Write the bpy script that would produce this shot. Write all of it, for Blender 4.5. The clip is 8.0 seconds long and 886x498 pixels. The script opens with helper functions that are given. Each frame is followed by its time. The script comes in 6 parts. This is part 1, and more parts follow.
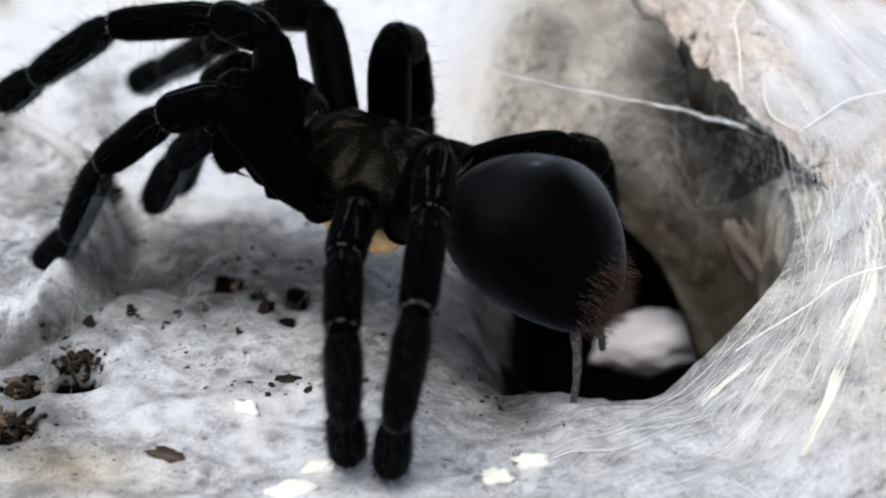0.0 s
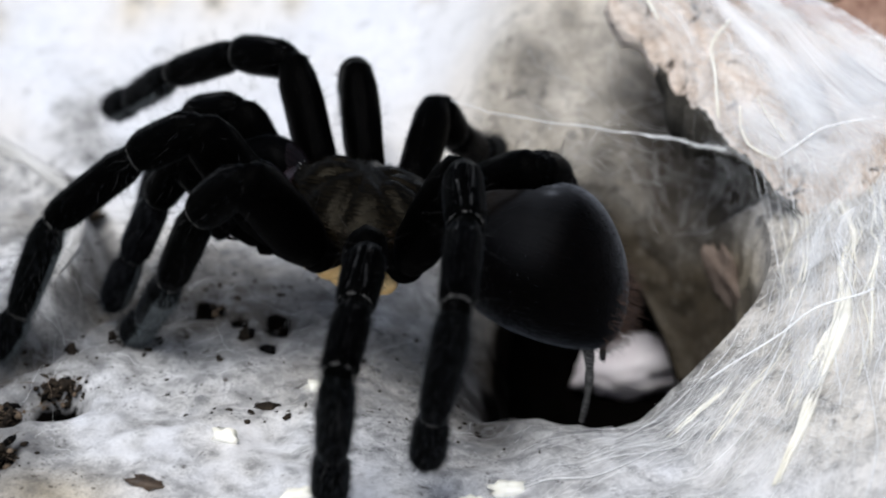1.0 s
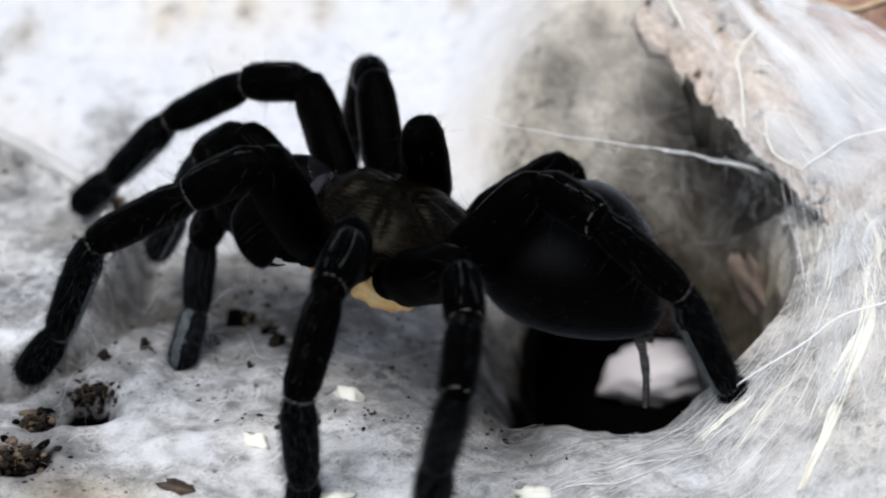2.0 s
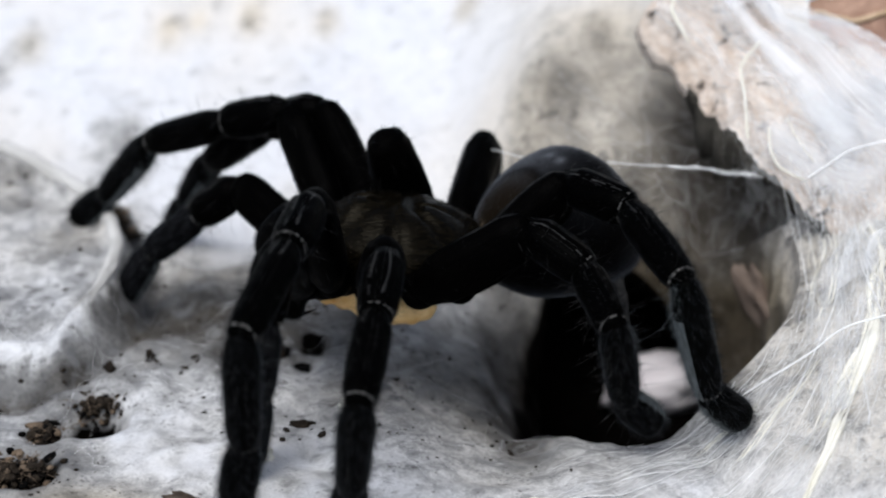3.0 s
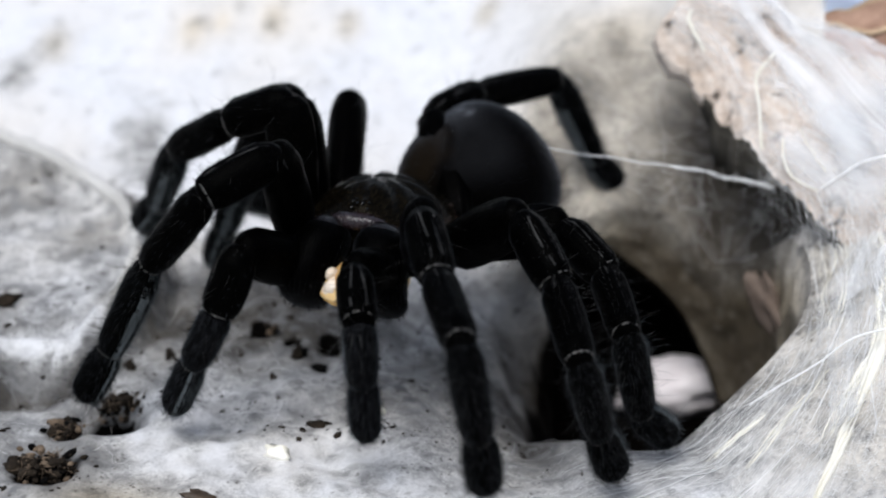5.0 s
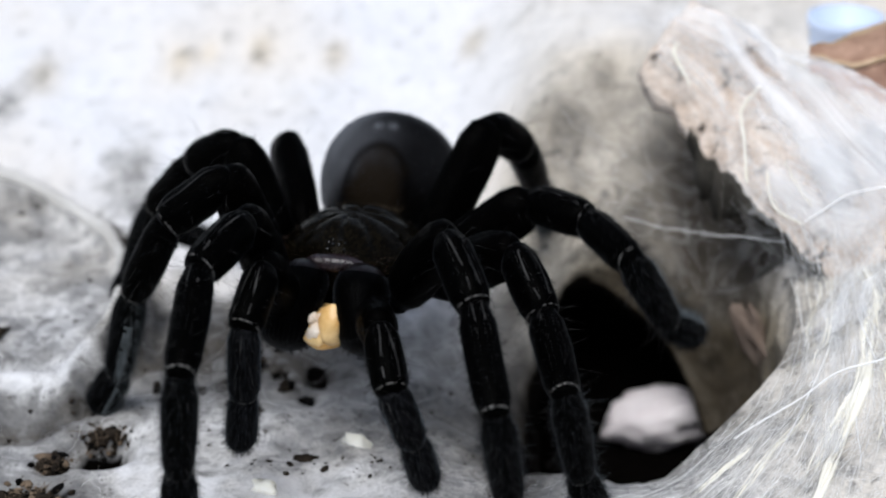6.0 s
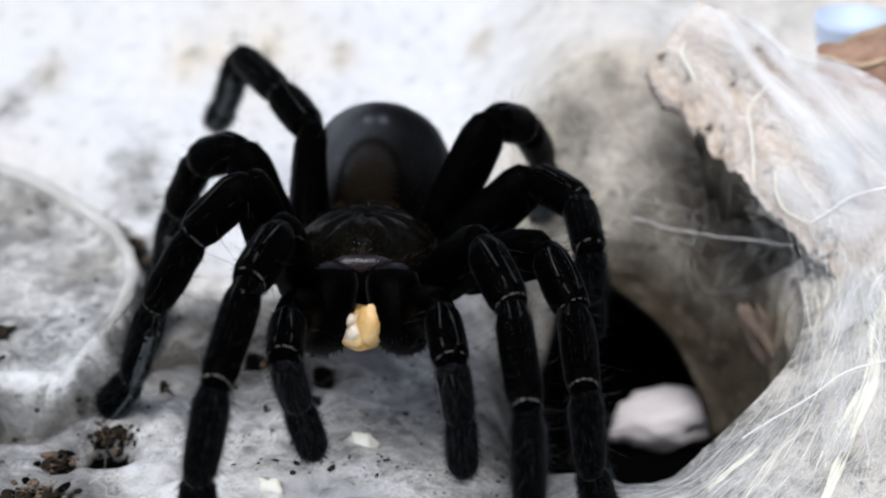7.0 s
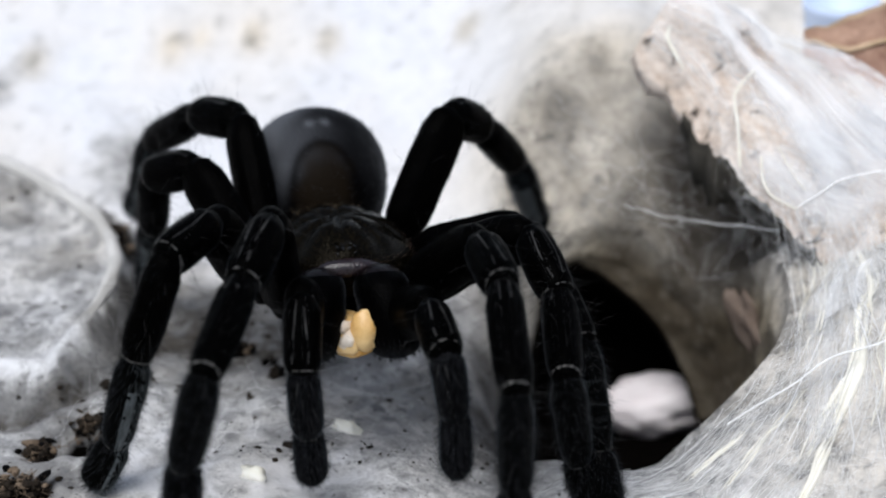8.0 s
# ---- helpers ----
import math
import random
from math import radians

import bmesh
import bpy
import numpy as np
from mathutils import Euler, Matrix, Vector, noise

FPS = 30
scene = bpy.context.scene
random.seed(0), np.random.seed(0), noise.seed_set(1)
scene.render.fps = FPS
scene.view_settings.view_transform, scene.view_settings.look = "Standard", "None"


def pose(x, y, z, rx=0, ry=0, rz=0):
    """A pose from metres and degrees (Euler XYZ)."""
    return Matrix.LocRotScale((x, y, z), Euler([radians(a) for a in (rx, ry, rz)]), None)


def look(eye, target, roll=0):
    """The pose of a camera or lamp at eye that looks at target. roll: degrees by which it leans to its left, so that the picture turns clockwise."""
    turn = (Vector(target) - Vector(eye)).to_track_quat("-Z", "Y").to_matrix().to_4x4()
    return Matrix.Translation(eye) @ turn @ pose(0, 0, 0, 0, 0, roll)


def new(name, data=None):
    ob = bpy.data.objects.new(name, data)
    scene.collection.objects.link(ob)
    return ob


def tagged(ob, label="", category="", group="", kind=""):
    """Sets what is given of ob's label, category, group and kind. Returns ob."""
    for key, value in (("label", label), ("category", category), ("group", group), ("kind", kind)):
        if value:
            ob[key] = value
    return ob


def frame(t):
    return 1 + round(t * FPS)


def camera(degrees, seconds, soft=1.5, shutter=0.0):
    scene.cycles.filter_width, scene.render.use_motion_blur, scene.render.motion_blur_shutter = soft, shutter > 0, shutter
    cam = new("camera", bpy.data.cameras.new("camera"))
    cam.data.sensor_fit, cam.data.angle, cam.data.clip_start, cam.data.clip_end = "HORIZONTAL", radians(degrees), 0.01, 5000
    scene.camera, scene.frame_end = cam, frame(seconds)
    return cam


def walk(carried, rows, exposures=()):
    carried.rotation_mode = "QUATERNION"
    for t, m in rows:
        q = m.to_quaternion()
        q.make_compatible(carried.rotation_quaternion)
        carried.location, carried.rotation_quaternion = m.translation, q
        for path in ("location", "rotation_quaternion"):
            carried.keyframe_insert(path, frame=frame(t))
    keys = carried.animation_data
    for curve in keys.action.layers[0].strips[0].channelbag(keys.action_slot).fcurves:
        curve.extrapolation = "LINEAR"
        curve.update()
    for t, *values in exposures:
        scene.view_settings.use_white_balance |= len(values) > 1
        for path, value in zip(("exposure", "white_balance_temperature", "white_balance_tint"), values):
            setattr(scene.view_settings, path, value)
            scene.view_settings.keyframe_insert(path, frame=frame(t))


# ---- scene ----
cam = camera(25.0, 8.0, soft=2.1, shutter=0.5)
cam.data.dof.use_dof = True
cam.data.dof.focus_distance = 0.257
cam.data.dof.aperture_fstop = 18.0
walk(cam, [
    (0, look((-0.00275, -0.25351, 0.12900), (0.00271, 0.00296, 0.00484), -0.18)),
    (0.5, look((0.00023, -0.25371, 0.13173), (0.00381, 0.00307, 0.00813), -0.39)),
    (1, look((0.00014, -0.25461, 0.13230), (0.00566, 0.00242, 0.00931), -0.26)),
    (1.5, look((0.00016, -0.25727, 0.13321), (0.00202, 0.00057, 0.01181), -0.49)),
    (1.7, look((0.00016, -0.25727, 0.13321), (0.00143, 0.00045, 0.01154), -0.49)),
    (2.8, look((-0.00017, -0.25755, 0.13472), (0.00234, 0.00002, 0.01276), -0.64)),
    (3, look((-0.00017, -0.25755, 0.13472), (0.00099, 0.00037, 0.01348), -0.64)),
    (3.5, look((-0.00108, -0.25663, 0.13580), (-0.00218, 0.00141, 0.01480), -0.62)),
    (4, look((-0.00094, -0.25720, 0.13669), (-0.00169, 0.00005, 0.01402), -0.12)),
    (4.2, look((-0.00094, -0.25720, 0.13669), (-0.00124, -0.00029, 0.01330), -0.12)),
    (5.3, look((0.00055, -0.26148, 0.13864), (-0.00138, -0.00359, 0.01733), -0.09)),
    (5.5, look((0.00055, -0.26148, 0.13864), (0.00002, -0.00323, 0.01810), -0.09)),
    (6, look((0.00063, -0.26068, 0.14080), (0.00056, -0.00221, 0.02071), -0.03)),
    (6.5, look((0.00000, -0.26000, 0.14000), (0.00000, -0.00123, 0.02057), 0.00)),
    (7, look((0.00027, -0.26060, 0.14000), (-0.00046, -0.00189, 0.02045), -0.01)),
    (7.5, look((0.00017, -0.26005, 0.14015), (0.00054, -0.00157, 0.02007), 0.02)),
    (8, look((0.00210, -0.25909, 0.13914), (0.00185, -0.00117, 0.01788), -0.06)),
])

# ---- light ----
world = bpy.data.worlds.new("daylight")
scene.world = world
world.use_nodes = True
wn = world.node_tree.nodes
wsky = wn.new("ShaderNodeTexSky")
wsky.sky_type, wsky.sun_disc = "NISHITA", False
SUN_EL, SUN_AZ = 62.0, 205.0          # degrees: height, and compass turn from +y clockwise
wsky.sun_elevation, wsky.sun_rotation = radians(SUN_EL), radians(SUN_AZ)
wn["Background"].inputs["Strength"].default_value = 0.15
haze = wn.new("ShaderNodeHueSaturation")     # thin white cloud takes most of the blue out of the sky
haze.inputs["Saturation"].default_value = 0.57
world.node_tree.links.new(wsky.outputs["Color"], haze.inputs["Color"])
world.node_tree.links.new(haze.outputs["Color"], wn["Background"].inputs["Color"])
sun_data = bpy.data.lights.new("sun", "SUN")
sun_data.energy, sun_data.angle, sun_data.color = 2.6, radians(35), (0.985, 0.99, 1.0)
sun = new("sun", sun_data)
sun_dir = Vector((math.sin(radians(SUN_AZ)) * math.cos(radians(SUN_EL)), math.cos(radians(SUN_AZ)) * math.cos(radians(SUN_EL)), math.sin(radians(SUN_EL))))
sun.matrix_world = look(sun_dir * 2.0, (0, 0, 0))
scene.view_settings.exposure = 0.04
CM = 0.01


# ---- materials ----
def material(name, rough=0.6, metal=0.0, sheen=0.0, sheen_tint=(1, 1, 1), spec=0.5):
    m = bpy.data.materials.new(name)
    m.use_nodes = True
    b = m.node_tree.nodes["Principled BSDF"]
    b.inputs["Roughness"].default_value = rough
    b.inputs["Metallic"].default_value = metal
    b.inputs["Specular IOR Level"].default_value = spec
    b.inputs["Sheen Weight"].default_value = sheen
    b.inputs["Sheen Tint"].default_value = (*sheen_tint, 1)
    return m, m.node_tree.nodes, m.node_tree.links, b


def grain(nodes, links, scale, detail=6.0, rough=0.55, stretch=None, coord=None, distort=0.0):
    """Noise of the given scale per metre, in the object's own space."""
    tex = nodes.new("ShaderNodeTexNoise")
    tex.inputs["Scale"].default_value = scale
    tex.inputs["Detail"].default_value = detail
    tex.inputs["Roughness"].default_value = rough
    tex.inputs["Distortion"].default_value = distort
    src = coord
    if src is None:
        src = nodes.new("ShaderNodeTexCoord").outputs["Object"]
    if stretch:
        mp = nodes.new("ShaderNodeMapping")
        mp.inputs["Scale"].default_value = stretch
        links.new(src, mp.inputs["Vector"])
        src = mp.outputs["Vector"]
    links.new(src, tex.inputs["Vector"])
    return tex.outputs["Fac"]


def ramp(nodes, links, fac, *stops):
    r = nodes.new("ShaderNodeValToRGB")
    el = r.color_ramp.elements
    while len(el) < len(stops):
        el.new(0.5)
    for e, (p, c) in zip(el, stops):
        e.position, e.color = p, (*c, 1)
    links.new(fac, r.inputs["Fac"])
    return r.outputs["Color"]


def mix(nodes, links, fac, a, b, kind="MIX"):
    n = nodes.new("ShaderNodeMix")
    n.data_type, n.blend_type = "RGBA", kind
    for sock, val in ((n.inputs["Factor"], fac), (n.inputs["A"], a), (n.inputs["B"], b)):
        if isinstance(val, (int, float)):
            sock.default_value = val
        elif isinstance(val, tuple):
            sock.default_value = (*val, 1)
        else:
            links.new(val, sock)
    return n.outputs["Result"]


def relief(nodes, links, bsdf, height, strength, dist):
    bump = nodes.new("ShaderNodeBump")
    bump.inputs["Strength"].default_value = strength
    bump.inputs["Distance"].default_value = dist
    links.new(height, bump.inputs["Height"])
    links.new(bump.outputs["Normal"], bsdf.inputs["Normal"])


def grey(v, tint=0.0):
    return (v * (1 - tint), v, v * (1 + tint))


def make_silk(name):
    """Sheet silk: white where clean, greyish beige where soil is rubbed in and where shade is painted, with thin spots,
    specks and fine fibres.
    """
    m, n, l, b = material(name, rough=0.55, spec=0.3)
    att = n.new("ShaderNodeAttribute")
    att.attribute_name = "dirt_and_shade"
    big = grain(n, l, 75, 8, 0.68, distort=0.5)
    add = n.new("ShaderNodeMath")
    add.operation = "MULTIPLY_ADD"
    l.new(big, add.inputs[0])
    add.inputs[1].default_value = 0.62
    add.inputs[2].default_value = -0.31
    tot = n.new("ShaderNodeMath")
    tot.operation = "ADD"
    l.new(att.outputs["Fac"], tot.inputs[0])
    l.new(add.outputs[0], tot.inputs[1])
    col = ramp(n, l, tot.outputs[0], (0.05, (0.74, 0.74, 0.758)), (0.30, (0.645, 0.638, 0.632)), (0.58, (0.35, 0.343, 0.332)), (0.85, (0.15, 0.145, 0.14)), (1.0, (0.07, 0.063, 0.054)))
    tint = grain(n, l, 28, 3, 0.5)
    col = mix(n, l, ramp(n, l, tint, (0.45, (0, 0, 0)), (0.7, (0.5, 0.5, 0.5))), col, (1.0, 0.90, 0.74), "MULTIPLY")
    stain = n.new("ShaderNodeAttribute")
    stain.attribute_name = "stain"
    gate = ramp(n, l, att.outputs["Fac"], (0.06, (0.12, 0.12, 0.12)), (0.34, (1, 1, 1)))
    fine = grain(n, l, 420, 6, 0.7, distort=0.4)
    col = mix(n, l, mix(n, l, gate, (0, 0, 0), mix(n, l, stain.outputs["Fac"], (0.58, 0.58, 0.58), (0.3, 0.3, 0.3))), col, ramp(n, l, fine, (0.40, (0.40, 0.40, 0.41)), (0.55, (1, 1, 1))), "MULTIPLY")
    grit = grain(n, l, 1700, 4, 0.7)
    col = mix(n, l, mix(n, l, gate, (0.1, 0.1, 0.1), (0.42, 0.42, 0.42)), col, ramp(n, l, grit, (0.36, (0.30, 0.30, 0.30)), (0.54, (1, 1, 1))), "MULTIPLY")
    spots = grain(n, l, 480, 3, 0.55)
    where = grain(n, l, 40, 3, 0.5)
    both = n.new("ShaderNodeMath")
    both.operation = "MULTIPLY"
    l.new(spots, both.inputs[0])
    l.new(where, both.inputs[1])
    col = mix(n, l, mix(n, l, gate, (0, 0, 0), ramp(n, l, both.outputs[0], (0.325, (0, 0, 0)), (0.40, (0.7, 0.7, 0.7)))), col, (0.085, 0.080, 0.078))
    blot = grain(n, l, 210, 7, 0.72, distort=0.7)
    col = mix(n, l, mix(n, l, mix(n, l, stain.outputs["Fac"], gate, (0.15, 0.15, 0.15)), (0, 0, 0), ramp(n, l, blot, (0.40, (0.62, 0.62, 0.62)), (0.50, (0, 0, 0)))), col, (0.23, 0.229, 0.229))
    thin = n.new("ShaderNodeTexVoronoi")
    thin.inputs["Scale"].default_value = 330
    l.new(n.new("ShaderNodeTexCoord").outputs["Object"], thin.inputs["Vector"])
    sparse = grain(n, l, 90, 3, 0.6)
    dots = mix(n, l, ramp(n, l, sparse, (0.46, (0, 0, 0)), (0.58, (1, 1, 1))), (0, 0, 0), ramp(n, l, thin.outputs["Distance"], (0.16, (0.75, 0.75, 0.75)), (0.40, (0, 0, 0))))
    col = mix(n, l, mix(n, l, gate, (0, 0, 0), dots), col, (0.155, 0.154, 0.157))
    pores = n.new("ShaderNodeTexVoronoi")
    pores.inputs["Scale"].default_value = 1150
    l.new(n.new("ShaderNodeTexCoord").outputs["Object"], pores.inputs["Vector"])
    tight = mix(n, l, ramp(n, l, grain(n, l, 240, 4, 0.6), (0.48, (0, 0, 0)), (0.60, (1, 1, 1))), (0, 0, 0), ramp(n, l, pores.outputs["Distance"], (0.18, (0.8, 0.8, 0.8)), (0.34, (0, 0, 0))))
    col = mix(n, l, mix(n, l, gate, (0, 0, 0), tight), col, (0.13, 0.13, 0.14))
    powder = grain(n, l, 4200, 2, 0.6)
    col = mix(n, l, mix(n, l, gate, (0.0, 0.0, 0.0), (0.45, 0.45, 0.45)), col, ramp(n, l, powder, (0.36, (0.55, 0.55, 0.55)), (0.60, (1, 1, 1))), "MULTIPLY")
    specks = grain(n, l, 950, 2, 0.5)
    col = mix(n, l, mix(n, l, gate, (0, 0, 0), ramp(n, l, specks, (0.665, (0, 0, 0)), (0.72, (0.85, 0.85, 0.85)))), col, (0.06, 0.05, 0.042))
    col = mix(n, l, stain.outputs["Fac"], col, (1.0, 0.88, 0.68), "MULTIPLY")
    # near-black of bare soil, which also paints the shade inside the burrow
    bare = n.new("ShaderNodeAttribute")
    bare.attribute_name = "bare"
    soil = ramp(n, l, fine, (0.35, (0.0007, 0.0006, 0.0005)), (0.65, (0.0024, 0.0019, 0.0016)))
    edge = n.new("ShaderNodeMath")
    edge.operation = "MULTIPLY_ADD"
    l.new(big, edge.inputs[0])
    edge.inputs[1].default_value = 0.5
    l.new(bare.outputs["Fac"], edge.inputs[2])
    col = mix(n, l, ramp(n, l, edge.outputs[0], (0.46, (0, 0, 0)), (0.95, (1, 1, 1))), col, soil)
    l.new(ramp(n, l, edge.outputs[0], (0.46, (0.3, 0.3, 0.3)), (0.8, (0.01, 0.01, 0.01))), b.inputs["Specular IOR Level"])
    l.new(col, b.inputs["Base Color"])
    relief(n, l, b, mix(n, l, 0.35, fine, grit), 0.5, 0.0005)
    return m


SILK = make_silk("sheet_silk")


def make_plain(name, a, b_col, scale, rough=0.8, bump=0.4, dist=0.0006, spec=0.3):
    m, n, l, b = material(name, rough=rough, spec=spec)
    g1, g2 = grain(n, l, scale, 6, 0.6), grain(n, l, scale * 6, 5, 0.6)
    col = ramp(n, l, g1, (0.35, a), (0.65, b_col))
    col = mix(n, l, 0.25, col, ramp(n, l, g2, (0.3, a), (0.7, b_col)))
    l.new(col, b.inputs["Base Color"])
    relief(n, l, b, g2, bump, dist)
    return m


SOIL = make_plain("dark_soil", (0.0006, 0.0005, 0.0005), (0.0032, 0.0026, 0.0022), 120, 0.95, 0.8, 0.001, 0.1)
CRUMB = make_plain("brown_crumb", (0.004, 0.003, 0.0025), (0.042, 0.031, 0.021), 300, 0.9, 0.8, 0.0006, 0.15)
ROOT = make_plain("brown_root_bits", (0.03, 0.02, 0.012), (0.22, 0.16, 0.11), 300, 0.8, 0.5, 0.0004, 0.2)
PALE_SILK = make_plain("pale_pink_silk", (0.80, 0.73, 0.74), (0.91, 0.86, 0.86), 150, 0.8, 0.3, 0.0005)
SEED = make_plain("cream_seed", (0.86, 0.82, 0.68), (0.95, 0.93, 0.86), 260, 0.6, 0.3, 0.0003)
FLAKE = make_plain("dull_bark_flake", (0.13, 0.095, 0.075), (0.24, 0.185, 0.15), 160, 0.9, 0.6, 0.0008, 0.15)
RIM_SILK = make_plain("matted_silk", (0.42, 0.405, 0.38), (0.60, 0.585, 0.56), 90, 0.8, 0.5, 0.0004, 0.2)
HUSK = make_plain("brown_husk", (0.010, 0.007, 0.005), (0.11, 0.075, 0.05), 300, 0.5, 0.4, 0.0003)


def make_bark():
    """Pinkish beige bark under a veil of web drawn out in bands along the slab."""
    m, n, l, b = material("pinkish_bark", rough=0.85, spec=0.2)
    att = n.new("ShaderNodeAttribute")
    att.attribute_name = "along"
    g1, g2 = grain(n, l, 110, 6, 0.65, distort=0.6), grain(n, l, 600, 5, 0.6)
    col = ramp(n, l, g1, (0.30, (0.22, 0.16, 0.12)), (0.45, (0.56, 0.415, 0.31)), (0.66, (0.80, 0.65, 0.53)))
    col = mix(n, l, 0.3, col, ramp(n, l, g2, (0.3, (0.3, 0.22, 0.17)), (0.7, (0.85, 0.78, 0.70))))
    band = grain(n, l, 1.0, 6, 0.62, stretch=(1.6, 3.6, 1.0), coord=att.outputs["Vector"], distort=0.6)
    fine = grain(n, l, 1.0, 5, 0.7, stretch=(3.0, 30.0, 1.0), coord=att.outputs["Vector"])
    veil = mix(n, l, 0.08, band, fine)
    col = mix(n, l, ramp(n, l, veil, (0.42, (0.10, 0.10, 0.10)), (0.68, (0.80, 0.80, 0.80))), col, (0.88, 0.845, 0.805))
    l.new(col, b.inputs["Base Color"])
    relief(n, l, b, g2, 0.9, 0.0012)
    return m


BARK = make_bark()


def make_gauze():
    """Loose silk gauze: white threads with gaps between them, denser in bands."""
    m, n, l, b = material("silk_gauze", rough=0.7, spec=0.1)
    b.inputs["Base Color"].default_value = (0.82, 0.82, 0.82, 1)
    att = n.new("ShaderNodeAttribute")
    att.attribute_name = "along"
    band = grain(n, l, 1.0, 4, 0.6, stretch=(0.35, 3.4, 1.0), coord=att.outputs["Vector"], distort=0.05)
    fine = grain(n, l, 1.0, 5, 0.75, stretch=(0.9, 45.0, 1.0), coord=att.outputs["Vector"], distort=0.05)
    cross = grain(n, l, 1.0, 5, 0.75, stretch=(22.0, 12.0, 1.0), coord=att.outputs["Vector"], distort=1.0)
    thick = mix(n, l, 0.42, band, mix(n, l, 0.6, fine, cross))
    l.new(ramp(n, l, thick, (0.46, (0.0, 0.0, 0.0)), (0.55, (0.26, 0.26, 0.26)), (0.66, (0.85, 0.85, 0.85))), b.inputs["Alpha"])
    return m


def make_gauze_band():
    """Dense white silk drawn out in a band that thins towards its edges."""
    m, n, l, b = material("silk_gauze_band", rough=0.7, spec=0.1)
    b.inputs["Base Color"].default_value = (0.88, 0.88, 0.89, 1)
    att, edge = n.new("ShaderNodeAttribute"), n.new("ShaderNodeAttribute")
    att.attribute_name, edge.attribute_name = "along", "edge"
    fine = grain(n, l, 1.0, 5, 0.7, stretch=(1.2, 24.0, 1.0), coord=att.outputs["Vector"], distort=0.1)
    mul = n.new("ShaderNodeMath")
    mul.operation = "MULTIPLY"
    l.new(ramp(n, l, fine, (0.30, (0.30, 0.30, 0.30)), (0.62, (1.0, 1.0, 1.0))), mul.inputs[0])
    l.new(edge.outputs["Fac"], mul.inputs[1])
    l.new(mul.outputs[0], b.inputs["Alpha"])
    return m


GAUZE = make_gauze()
GAUZE_BAND = make_gauze_band()
# dark copy of the bark that puts the shade below its edge into colour
BARK_SHADE = make_plain("shaded_bark_underside", (0.028, 0.026, 0.021), (0.095, 0.086, 0.072), 200, 0.9, 0.9, 0.0012, 0.1)


def fleck(m, scale, lo, hi, colour):
    """Scattered dark flecks over a finished material."""
    n, l = m.node_tree.nodes, m.node_tree.links
    b = n["Principled BSDF"]
    old = b.inputs["Base Color"].links[0].from_socket
    g = grain(n, l, scale, 5, 0.65, distort=0.8)
    l.new(mix(n, l, ramp(n, l, g, (lo, (1, 1, 1)), (hi, (0, 0, 0))), old, colour), b.inputs["Base Color"])


fleck(BARK, 190, 0.35, 0.42, (0.07, 0.055, 0.045))
LEAF = make_plain("dry_leaf", (0.16, 0.075, 0.05), (0.50, 0.32, 0.23), 110, 0.7, 0.5, 0.0008)
LEAF_RIM = make_plain("pale_leaf_rim", (0.34, 0.22, 0.12), (0.66, 0.50, 0.34), 160, 0.7, 0.4, 0.0006)
BLUE = make_plain("pale_blue_plastic", (0.55, 0.66, 0.88), (0.62, 0.72, 0.90), 30, 0.4, 0.1, 0.0003)
THREAD = make_plain("white_thread", (0.88, 0.88, 0.87), (0.95, 0.95, 0.94), 200, 0.5, 0.1, 0.0001)
CREAM_THREAD = make_plain("cream_thread", (0.76, 0.72, 0.60), (0.88, 0.86, 0.78), 150, 0.55, 0.1, 0.0001)
GROUND = make_plain("brown_ground", (0.04, 0.03, 0.022), (0.14, 0.10, 0.07), 14, 0.95, 0.6, 0.004)


def make_hide(name, base, tip, sheen, tint, rough=0.42, spec=0.5, gleam=(1, 1, 1)):
    """Short black velvet hair on a hard skin."""
    m, n, l, b = material(name, rough=rough, sheen=sheen, sheen_tint=tint, spec=spec)
    fur = grain(n, l, 2600, 4, 0.6, stretch=(0.18, 1, 1))
    blot = grain(n, l, 160, 4, 0.5)
    col = ramp(n, l, fur, (0.42, base), (0.75, tip))
    col = mix(n, l, ramp(n, l, blot, (0.4, (0, 0, 0)), (0.7, (0.5, 0.5, 0.5))), col, base)
    l.new(col, b.inputs["Base Color"])
    b.inputs["Sheen Roughness"].default_value = 0.22
    b.inputs["Specular Tint"].default_value = (*gleam, 1)
    relief(n, l, b, fur, 0.45, 0.0003)
    return m


HIDE = make_hide("black_hide", (0.0003, 0.0003, 0.0003), (0.0010, 0.0008, 0.0007), 0.006, (0.7, 0.75, 0.9), 0.36, 0.007)
FUZZ = make_hide("black_fuzzy_hide", (0.0003, 0.0003, 0.0003), (0.0012, 0.0011, 0.0011), 0.030, (0.75, 0.85, 1.0), 0.36, 0.008)
ASHEN = make_hide("ashen_fuzzy_hide", (0.0005, 0.0006, 0.0006), (0.0026, 0.0027, 0.0029), 0.13, (0.75, 0.87, 1.0), 0.42, 0.010)
JAW = make_hide("fuzzy_jaw_hide", (0.0003, 0.0003, 0.0003), (0.0012, 0.0012, 0.0014), 0.075, (0.75, 0.85, 1.0), 0.36, 0.012)
PLUSH = make_hide("ash_blue_plush", (0.0018, 0.0019, 0.0022), (0.015, 0.0156, 0.0175), 0.28, (0.75, 0.87, 1.0), 0.5, 0.010)
CARAPACE = make_hide("olive_black_carapace", (0.0008, 0.0006, 0.0003), (0.008, 0.0060, 0.0030), 0.004, (0.9, 0.8, 0.6), 0.22, 0.05, (1.0, 0.90, 0.70))
